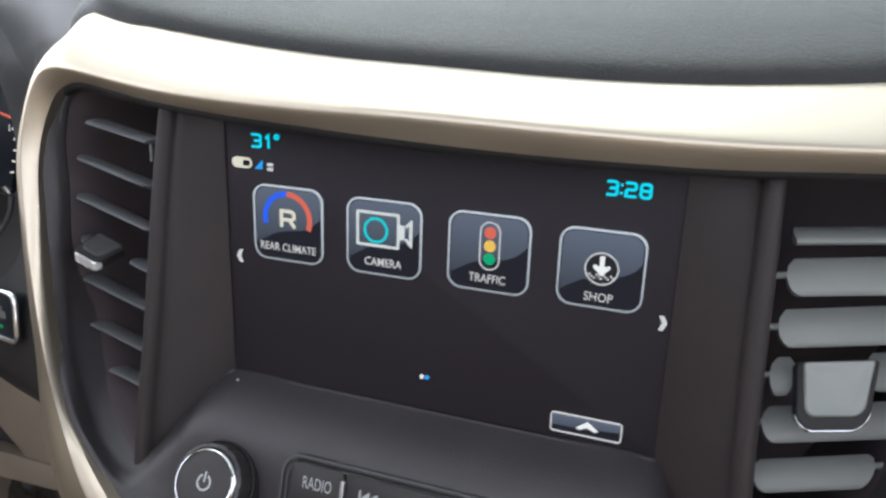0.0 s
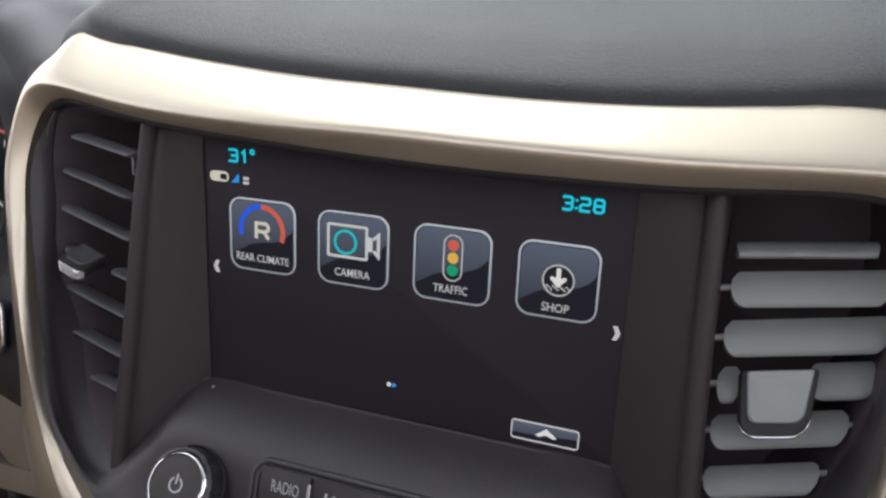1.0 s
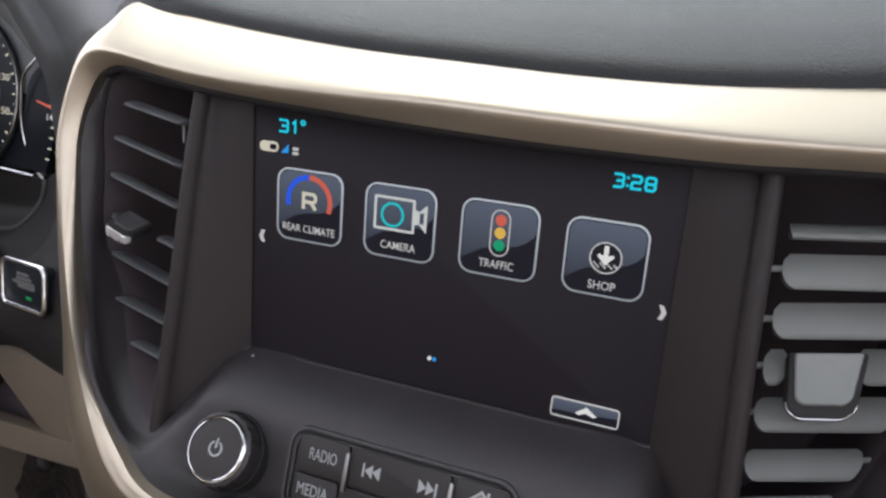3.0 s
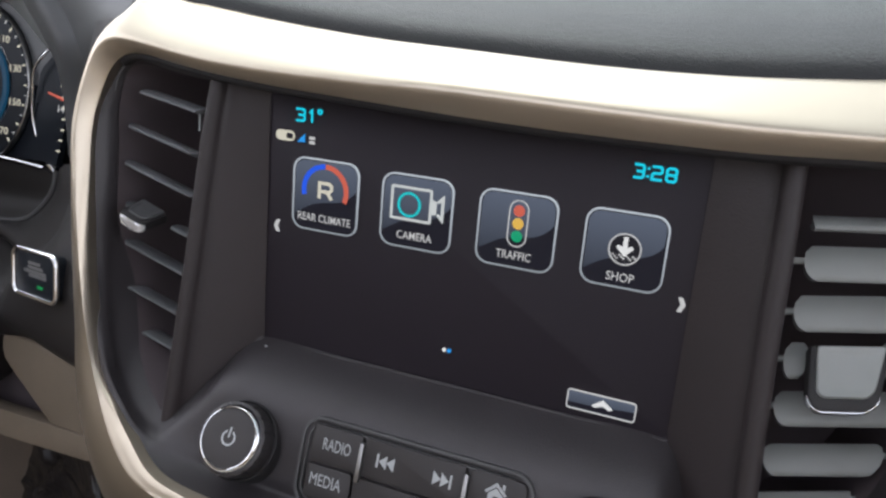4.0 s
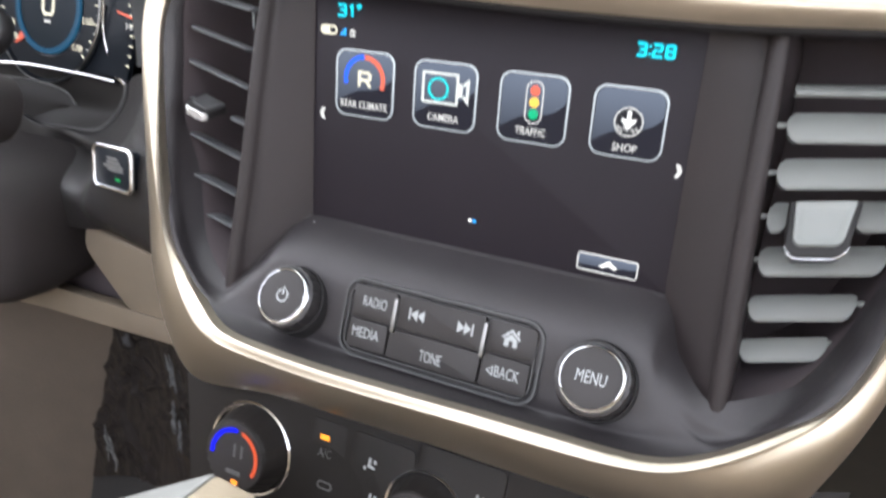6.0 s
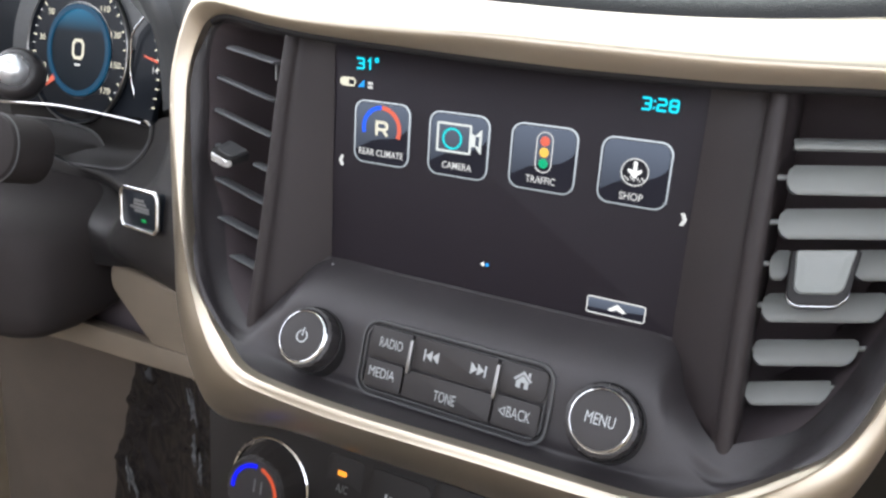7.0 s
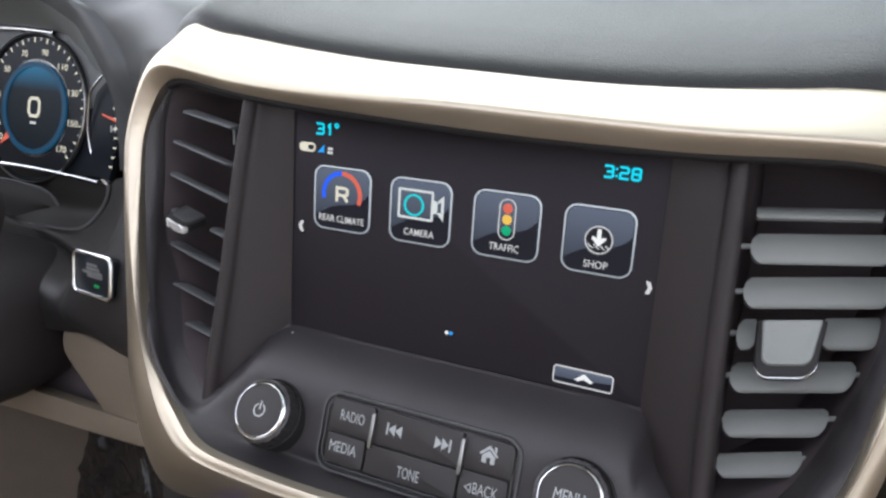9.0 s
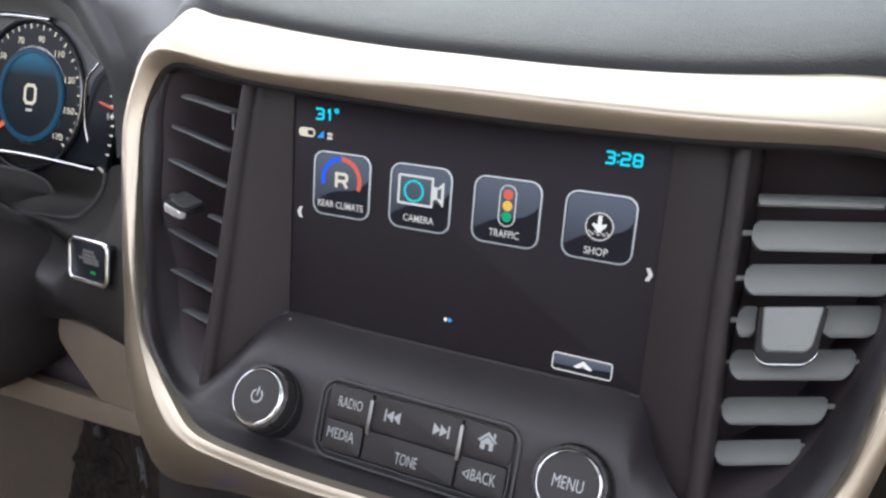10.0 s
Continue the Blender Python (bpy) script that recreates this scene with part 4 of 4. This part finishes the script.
for n in range(0, 180, 10):
    a = radians(215 - 1.505 * n)
    c, s = math.cos(a), math.sin(a)
    if n % 20 == 10 or n == 0:
        part("numeral", lettering(str(n), cp, .462 * c, .462 * s, .052, .008, width=.036 * len(str(n)), deep=.002), CREAM, dial)
    r0, r1, w = (.535, .575, .006)
    q = [(r0 * c - w * s, r0 * s + w * c), (r0 * c + w * s, r0 * s - w * c), (r1 * c + w * s, r1 * s - w * c), (r1 * c - w * s, r1 * s + w * c)]
    part("tick", slab(cp, q, .004, .012), CREAM, dial)
for n in range(5, 175, 10):
    a = radians(215 - 1.505 * n)
    c, s = math.cos(a), math.sin(a)
    part("tick", slab(cp, [(.548 * c - .004 * s, .548 * s + .004 * c), (.548 * c + .004 * s, .548 * s - .004 * c), (.575 * c + .004 * s, .575 * s - .004 * c), (.575 * c - .004 * s, .575 * s + .004 * c)], .004, .012), GREYLIT, dial)
a = radians(221)
c, s = math.cos(a), math.sin(a)
part("needle", slab(cp, [(.36 * c - .03 * s, .36 * s + .03 * c), (.36 * c + .03 * s, .36 * s - .03 * c), (.50 * c, .50 * s)], .014, .02), RED, dial)
part("bezel", arc_band(cp, 0, 0, .617, .86, 5, 215, -.018, -.002, 50), HOOD_LIGHTENED, cluster)
gp = Plane((-3.56, 1.34, .11), up=(0, .15, 1))
gauge = part("temperature_gauge", slab(gp, [(p.x + 3.56, p.y - .11) for p in spline([(x, z, 0) for x, z in ((-3.59, .525), (-3.68, .447), (-3.74, .371), (-3.763, .24), (-3.774, .042), (-3.709, -.174), (-3.58, -.30), (-3.50, -.28), (-3.525, -.243), (-3.476, .027), (-3.45, .244), (-3.482, .389), (-3.55, .515))], 60, closed=True)], -.05, .0), LENS, cluster, "small dark gauge with a red needle")
part("needle", slab(gp, [(-.09, .115), (.06, .075), (.06, .095), (-.09, .127)], .004, .01), RED, gauge)
for k in range(8):
    part("tick", slab(gp, shift(rounded(.03, .012, .002), .05 - .02 * math.cos(k * .75), .25 - .075 * k), .002, .006), CREAM, gauge)
part("numeral", lettering("14", gp, .04, .02, .05, .004, deep=.002), GREYLIT, gauge)
rim = spline([(-3.592, 1.32, .528), (-3.684, 1.32, .447), (-3.74, 1.32, .371), (-3.763, 1.32, .24), (-3.774, 1.32, .042), (-3.709, 1.32, -.174), (-3.579, 1.32, -.295)], 40)
part("gauge_rim", tube(rim, .010), CHROME, cluster)
strip = spline([(-5.6, 1.26, -.32), (-5.0, 1.27, -.282), (-4.6, 1.27, -.262), (-4.25, 1.27, -.264), (-3.85, 1.27, -.28), (-3.56, 1.27, -.298)], 40)
part("chrome_strip", tube(strip, .018), CHROME, cluster, "bright chrome strip under the gauges")
part("strip_tip", slab(Plane((0, 1.25, 0)), [(-3.60, -.30), (-3.62, -.285), (-3.57, -.255), (-3.54, -.25), (-3.51, -.275), (-3.495, -.305), (-3.53, -.315)], -.03, .012, .008), CHROME, cluster)
part("upper_strip", tube(spline([(-5.4, 1.44, .80), (-4.785, 1.44, .838), (-4.25, 1.44, .824)], 20), .018), CHROME, cluster)

# ---- push button beside the trim ----
bp = Plane((-2.386, .129, -.566), right=(1, -.22, .06), up=(-.05, .1, 1))
sw = thing("stop_start_button", (-2.375, .15, -.7), "square black push button with chrome frame and green light", "button")
part("chrome_frame", tube([bp.p(x, z, .012) for x, z in rounded(.418, .245, .05)], .015, closed=True), CHROME, sw, "bright chrome frame")
cap = part("cap", slab(bp, rounded(.408, .235, .045), -.05, .010, .008), LENS, sw)
for w, dx, dz in ((.12, -.02, .045), (.15, -.01, .022), (.22, -.015, .0), (.17, .012, -.02)):
    part("print_bar", slab(bp, shift(rounded(w, .018, .004), dx + .012, dz + .012), .010, .0115), BUTTON_PRINT, cap)
part("green_light", slab(bp, shift(rounded(.05, .016, .005), .05, -.062), .010, .014), glow("lit_green_led", (0.0, 0.34, 0.08), 0.6), cap)

# ---- lower dashboard, footwell, column ----
knee = thing("lower_dashboard", (-3.0, .5, -1.8), "beige lower dashboard panel under the driver side", "dashboard panel")
def bevelled(bm, d):
    bmesh.ops.remove_doubles(bm, verts=bm.verts, dist=1e-4)
    bmesh.ops.bevel(bm, geom=[e for e in bm.edges if len(e.link_faces) == 2 and e.calc_face_angle() > .6], offset=d, segments=3, affect="EDGES", profile=.5)
    return bm


kp = Plane((0, .5, 0))
part("wedge", bevelled(slab(kp, [(-3.118, -1.155), (-3.165, -1.21), (-3.178, -1.28), (-3.165, -1.355), (-3.112, -1.42), (-2.78, -1.73), (-2.6, -1.78), (-2.0, -1.95), (-2.0, -1.31), (-2.543, -1.24), (-2.84, -1.20)], -.12, 0), .03), BEIGE_SHADED, knee)
part("ledge", bevelled(slab(Plane((0, .48, 0)), [(-4.2, -1.93), (-4.25, -1.96), (-4.133, -1.948), (-3.658, -1.912), (-2.979, -1.89), (-2.39, -1.866), (-2.0, -1.96), (-2.0, -1.70), (-2.77, -1.705), (-3.538, -1.712), (-3.741, -1.79)], -.10, 0), .006), BEIGE_SHADED, knee)
single("knee_pocket", sheet([[(-4.4, .72, -1.0), (-3.3, .68, -1.0), (-2.2, .66, -1.1)], [(-4.4, .85, -1.5), (-3.3, .8, -1.5), (-2.2, .72, -1.5)], [(-4.4, .66, -1.86), (-3.3, .64, -1.85), (-2.2, .64, -1.85)]], 16, 12), PIT, "dark open pocket in the lower dashboard", "storage pocket")
SHROUD = leather("brown_black_plastic", (0.026, 0.022, 0.022), 0.7, cell=1400, depth=0.15)
SHROUD.node_tree.nodes["Principled BSDF"].inputs["Specular IOR Level"].default_value = 0.2
col = thing("steering_column", (-4.4, .3, -1.2), "dark brown-black plastic steering column shroud", "steering column")
rows = []
for y, cxx, czz, rx, rz in ((1.1, -4.3, -1.18, .9, .42), (.7, -4.3, -1.24, 1.02, .48), (.35, -4.3, -1.26, 1.06, .50), (.1, -4.28, -1.26, 1.04, .49), (.0, -4.28, -1.26, 1.00, .46), (-.07, -4.28, -1.24, .92, .42), (-.12, -4.28, -1.18, .78, .38), (-.15, -4.28, -1.18, .5, .24), (-.16, -4.28, -1.18, .2, .1)):
    rows.append([(cxx + rx * math.copysign(abs(math.cos(a)) ** .5, math.cos(a)), y, czz + rz * math.copysign(abs(math.sin(a)) ** .5, math.sin(a))) for a in [2 * math.pi * i / 48 for i in range(48)]])
bm = grid(rows, closed_u=True)
bm.verts.ensure_lookup_table()
bm.faces.new([bm.verts[len(bm.verts) - 48 + i] for i in range(48)])
part("shroud", bm, SHROUD, col)
stalk = thing("column_stalk", (-4.15, .55, .1), "black column stalk with a rounded silver-capped end", "stalk")
part("lever", tube([(-5.5, .66, -.35), (-4.75, .64, -.08), (-4.2, .64, .06)], [.10, .12, .15]), BLACK_SMOOTH, stalk)
part("collar", lathe(Plane((-4.16, .62, .07), right=(.9, .35, 0), up=(-.1, .35, 1)), [(.14, -.12), (.185, -.06), (.20, .0), (.19, .05), (.165, .08), (.13, .09)], n=40), BLACK_SMOOTH, stalk)
part("end_cap", lathe(Plane((-4.10, .55, .11), right=(.9, .35, 0), up=(-.1, .35, 1)), [(.118, -.03), (.118, .02), (.108, .055), (.085, .085), (.05, .105), (.02, .112)], n=40), STALK, stalk, "bright silver end cap")
wheel = thing("steering_wheel", (-3.5, .0, -.4), "dark steering wheel hub pad with a thin pale edge line", "steering wheel")
hub = Plane((-3.52, -.06, -.30), right=(1, .12, 0), up=(0, .25, 1))
part("hub_pad", slab(hub, rounded(.62, .44, .2, 10), -.22, .10, .05), SHROUD, wheel)
part("edge_line", tube([hub.p(x, z, .06) for x, z in rounded(.622, .442, .2, 10)], .006, closed=True), PANEL_RIM, wheel)

foot = thing("footwell_trim", (-4, 3, -4), "beige carpeted footwell side and kick panel", "footwell trim")
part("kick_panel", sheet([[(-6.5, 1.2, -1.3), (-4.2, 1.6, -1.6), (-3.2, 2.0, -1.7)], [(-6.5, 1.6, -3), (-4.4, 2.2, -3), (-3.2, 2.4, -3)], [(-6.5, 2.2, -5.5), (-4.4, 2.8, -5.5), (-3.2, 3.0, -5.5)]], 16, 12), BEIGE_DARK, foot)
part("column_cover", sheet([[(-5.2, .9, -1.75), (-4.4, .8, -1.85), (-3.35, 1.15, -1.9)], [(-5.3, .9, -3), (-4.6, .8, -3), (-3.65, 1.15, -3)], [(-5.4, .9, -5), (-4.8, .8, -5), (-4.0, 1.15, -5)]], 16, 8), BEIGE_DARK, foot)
con = thing("console_side", (-2.4, 1, -4), "black carpet console side with crumpled clear plastic wrap", "console side")
TOP_EDGE = [(-3.38, .97, -1.9), (-2.7, .72, -1.88), (-2.05, .32, -1.7)]
MID_EDGE = [(-3.72, .97, -3.05), (-2.85, .75, -2.6), (-1.86, .28, -2.35)]
LOW_EDGE = [(-4.1, .97, -4.6), (-3.0, .75, -4.2), (-1.7, .25, -4.2)]
part("carpet", sheet([TOP_EDGE, MID_EDGE, LOW_EDGE], 20, 20), CARPET, con)
rng = random.Random(4)
folds = [(rng.uniform(-3.8, -1.9), rng.uniform(-3.4, -1.9), rng.uniform(0, 3.14), rng.uniform(.02, .08), rng.uniform(.008, .035)) for _ in range(90)]


def crumple(p):
    """Pushes a point of the wrap out over sharp, short folds."""
    d = .03
    for fx, fz, a, w, h in folds:
        u, v = (p[0] - fx) * math.cos(a) + (p[2] - fz) * math.sin(a), (p[2] - fz) * math.cos(a) - (p[0] - fx) * math.sin(a)
        d += h * max(0.0, 1 - abs(u) / w) * max(0.0, 1 - (v / .45) ** 2)
    return V(p[0] - d * .1, p[1] - d * .9, p[2])


lines = [spline(c, 70) for c in (TOP_EDGE, MID_EDGE, LOW_EDGE)]
strips = [spline([c[i] for c in lines], 110) for i in range(2, 68)]
part("plastic_wrap", grid([[crumple(s[j]) for s in strips] for j in range(4, 80)]), FILM, con, "crumpled clear plastic wrap")

near = [spline([c[k] for c in lines], 60)[q] for k in range(0, 70, 3) for q in range(2, 45, 2)]
# Thin pale threads paint the highlights on the wrap's creases.
for cx0, cz0, n in ((-2.40, -2.05, 4), (-2.36, -2.35, 6), (-3.52, -3.2, 6)):
    for _ in range(n):
        x, z = cx0 + rng.uniform(-.07, .07), cz0 + rng.uniform(-.1, .1)
        path = []
        for i in range(7):
            base = min(near, key=lambda p: (p.x - x) ** 2 + (p.z - z) ** 2)
            path.append(V(x, base.y - .07, z))
            x, z = x + rng.uniform(-.004, .016), z - rng.uniform(.02, .05)
        part("fold", tube(spline(path, 14), [.002 + .006 * math.sin(math.pi * (i + .5) / 14) for i in range(14)], n=6), CREASE_GLINT, con)

# ---- climate controls under the trim ----
KC = .2
clim_up = V(0, KC, 1).normalized()
cl = Plane((-.6, .1 + KC * -1.7, -1.7), up=clim_up)
clim = thing("climate_control", (-.4, -.3, -2.2), "black climate control panel with lit amber indicator", "control panel")
part("panel", sheet([[(-1.75, .0, -1.38), (-.9, -.1, -1.38), (.2, -.13, -1.3), (1.2, -.1, -1.25), (1.7, .05, -1.2)], [(-1.6, -.15, -1.6), (-.9, -.2, -1.5), (.2, -.2, -1.5), (1.2, -.2, -1.5), (1.6, -.1, -1.5)],
                     [(-1.5, -.26, -2.0), (-.9, -.31, -2.0), (.2, -.31, -2.0), (1.2, -.31, -2.0), (1.5, -.25, -2.0)], [(-1.4, -.4, -2.6), (-.9, -.43, -2.6), (.2, -.43, -2.6), (1.2, -.43, -2.6), (1.4, -.4, -2.6)]], 40, 24), PANEL_DARK, clim)


def cpt(x, z):
    return x + .6, (z + 1.7) * math.sqrt(1 + KC ** 2)


def seat_mark(x, z, parent):
    bm = bmesh.new()
    for q in ([(-.012, .035), (.0, .035), (-.002, .0), (.024, -.008), (.022, -.02), (-.018, -.014)], [(.014, .03), (.028, .03), (.028, .01), (.014, .01)], [(-.04, -.015), (-.024, -.015), (-.024, -.03), (-.04, -.03)]):
        slab(cl, shift(q, *cpt(x, z)), .012, .0135, bm=bm)
    part("seat_symbol", bm, PRINT, parent)


keys = []
for x0, x1, z0, z1 in ((-.71, -.485, -2.05, -1.51), (-.455, -.10, -2.05, -1.51), (-.09, .36, -2.05, -1.46)):
    a, c = cpt(x0, z0), cpt(x1, z1)
    keys.append(part("button", slab(cl, shift(rounded(c[0] - a[0], c[1] - a[1], .04), (a[0] + c[0]) / 2, (a[1] + c[1]) / 2), -.03, .012, .008), PANEL_DARK, clim))
    part("joint", frame_of(cl, shift(rounded(c[0] - a[0] + .02, c[1] - a[1] + .02, .048), (a[0] + c[0]) / 2, (a[1] + c[1]) / 2), shift(rounded(c[0] - a[0] + .002, c[1] - a[1] + .002, .041), (a[0] + c[0]) / 2, (a[1] + c[1]) / 2), -.03, .005), GROOVE, keys[-1])
part("amber_light", slab(cl, shift(rounded(.052, .026, .004), *cpt(-.612, -1.60)), .012, .016), glow("lit_amber_led", (1.0, 0.34, 0.03), 0.9), keys[0])
part("lettering", lettering("A/C", cl, *cpt(-.604, -1.68), .045, .0125, width=.075, deep=.001), BUTTON_PRINT, keys[0])
part("recirculate_symbol", frame_of(cl, shift(rounded(.09, .045, .02), *cpt(-.58, -1.845)), shift(rounded(.07, .026, .012), *cpt(-.58, -1.845)), .012, .0135), BUTTON_PRINT, keys[0])
seat_mark(-.335, -1.655, keys[1])
seat_mark(-.306, -1.83, keys[1])
seat_mark(.24, -1.645, keys[2])


def dial_knob(x, z, r, label):
    c = cpt(x, z)
    pl = Plane(cl.p(*c), up=clim_up)
    k = part("dial_knob", lathe(pl, [(r * .95, 0), (r * .93, .02), (r * .86, .07), (r * .80, .12), (r * .76, .14), (r * .72, .145)], n=72, flute=24, depth=.03), PANEL_DARK, clim, label)
    part("chrome_ring", lathe(pl, [(r * 1.06, -.02), (r * 1.06, .02), (r * 1.03, .028), (r * .98, .024), (r * .96, .0)], n=64), CHROME, k, "thin chrome ring")
    part("cap", lathe(pl, [(r * .72, .14), (r * .72, .147), (r * .5, .149)], n=48), BUTTON, k)
    return k, pl


k, pl = dial_knob(-1.055, -1.80, .245, "black temperature dial with blue and red arcs")
part("cold_arc", arc_band(pl, 0, 0, .130, .152, 88, 185, .149, .153), glow("lit_pure_blue", (0.0, 0.004, 0.75), 1.0), k)
part("hot_arc", arc_band(pl, 0, 0, .132, .150, -30, 75, .149, .153), glow("lit_dull_red", (0.5, 0.07, 0.025), 0.8), k)
part("setting_bar", slab(pl, shift(rounded(.010, .07, .002), .0, .035), .149, .151), BUTTON_PRINT, k)
part("setting_bar", slab(pl, shift(rounded(.010, .07, .002), .045, .035), .149, .151), BUTTON_PRINT, k)
part("print_bar", slab(pl, shift(rounded(.09, .024, .004), .005, -.085), .149, .151), BUTTON_PRINT, k)
part("amber_light", slab(pl, shift(rounded(.04, .024, .004), .02, -.135), .149, .153), glow("lit_amber_small", (1.0, 0.30, 0.03), 0.8), k)
k, pl = dial_knob(-.02, -1.79, .20, "black fan dial with a silver cap")
part("silver_cap", lathe(pl, [(.12, .14), (.12, .155), (.11, .16), (.07, .162)], n=40), SATIN, k)

lever = thing("gear_lever", (-.55, -1.0, -2.8), "pale leather gear lever top with beige side", "gear lever")
grip = Plane((0, -1.0, 0))
part("pale_half", bevelled(slab(grip, [(-.618, -1.335), (-.993, -1.566), (-1.3, -1.76), (-1.35, -6.72), (-.618, -6.72)], 0, .36), .02), PALE, lever)
part("beige_half", bevelled(slab(grip, [(-.616, -1.335), (-.616, -6.72), (-.2, -6.72), (-.23, -1.62), (-.3, -1.44), (-.42, -1.36)], .004, .34), .03), BEIGE, lever)

# ---- passenger side and the cabin that closes the place ----
single("passenger_dash", sheet([[(1.74, .2, .62), (3.5, .5, .42), (7.3, .9, .3)], [(1.76, .05, 0), (3.6, .35, -.1), (7.3, .7, -.1)], [(1.9, .0, -1.0), (3.5, .3, -1.0), (7.3, .6, -1.0)], [(1.55, -.1, -1.6), (3.2, .2, -2.2), (7.3, .5, -2.4)], [(1.4, -.1, -2.8), (3.2, .6, -3.5), (7.3, .8, -3.5)]], 24, 20), PASSENGER, "brown-beige lower passenger dashboard", "dashboard panel", kind="structure")


def panel(name, corners, thick, mat, label, cat):
    """A flat piece of the cabin, in metres of the world."""
    bm = bmesh.new()
    bm.faces.new([bm.verts.new(p) for p in corners])
    bmesh.ops.recalc_face_normals(bm, faces=bm.faces)
    bmesh.ops.solidify(bm, geom=bm.faces[:], thickness=thick)
    me = bpy.data.meshes.new(name)
    bm.to_mesh(me)
    bm.free()
    me.materials.append(mat)
    return tagged(new(name, me), label, cat, kind="structure")


def cabin():
    """A plain car cabin that closes the place, its windows left open to the sky."""
    w, back = 0.78, -2.4
    panel("floor", [(-w, back, .38), (w, back, .38), (w, .85, .38), (-w, .85, .38)], .03, BEIGE_DARK, "brown carpeted car floor", "floor")
    panel("wall_front", [(-w, .85, .38), (w, .85, .38), (w, .85, 1.22), (-w, .85, 1.22)], .03, CARPET, "dark bulkhead behind the dashboard", "wall")
    # The unseen headliner is one mesh; the opening in it is added to let in light.
    bm = bmesh.new()
    for x0, x1, y0, y1 in ((-w, w, back, -2.1), (-w, w, -.32, -.08), (-w, -.70, -2.1, -.32), (.70, w, -2.1, -.32)):
        bm.faces.new([bm.verts.new((x, y, 1.70)) for x, y in ((x0, y0), (x1, y0), (x1, y1), (x0, y1))])
    bmesh.ops.remove_doubles(bm, verts=bm.verts, dist=1e-5)
    bmesh.ops.solidify(bm, geom=bm.faces[:], thickness=.03)
    me = bpy.data.meshes.new("ceiling")
    bm.to_mesh(me)
    bm.free()
    me.materials.append(ROOF)
    tagged(new("ceiling", me), "unseen pale cloth headliner with an opening added to let in light", "ceiling", kind="structure")
    for s, n in ((-1, "wall_driver"), (1, "wall_passenger")):
        panel(n, [(s * w, back, .38), (s * w, .85, .38), (s * w, .85, 1.15), (s * w, back, 1.15)], .04, BEIGE, "beige door panel below the side windows", "wall")
        # Unseen trim; on the driver side it reaches forward to block window light.
        front, rear = ((-.48, back), (-.70, -1.3))[s > 0]
        panel("pillar", [(s * w, rear, 1.15), (s * w, front, 1.15), (s * w, front, 1.70), (s * w, rear, 1.70)], .04, BEIGE, "unseen beige trim that bounds the side window's light", "pillar")
        panel("pillar", [(s * w, .75, 1.15), (s * w, .85, 1.15), (s * w, 0.0, 1.70), (s * w, -.10, 1.70)], .04, BEIGE, "beige windscreen pillar", "pillar")
    panel("windscreen", [(-w, .85, 1.22), (w, .85, 1.22), (w, -.06, 1.69), (-w, -.06, 1.69)], .004, PANE, "clear tinted windscreen above the dashboard", "windscreen")
    panel("wall_back", [(-w, back, .38), (w, back, .38), (w, back, 1.70), (-w, back, 1.70)], .03, BEIGE, "beige rear wall of the cabin", "wall")


cabin()
bm = bmesh.new()
bm.faces.new([bm.verts.new(p) for p in ((-300, -300, 0), (300, -300, 0), (300, 300, 0), (-300, 300, 0))])
me = bpy.data.meshes.new("ground")
bm.to_mesh(me)
bm.free()
me.materials.append(material("grey_asphalt", (0.12, 0.12, 0.12), 0.9, grain=0.5, grain_size=40, vary=0.2, vary_size=0.5))
tagged(new("ground", me), "grey asphalt ground outside the car", "ground", kind="structure")
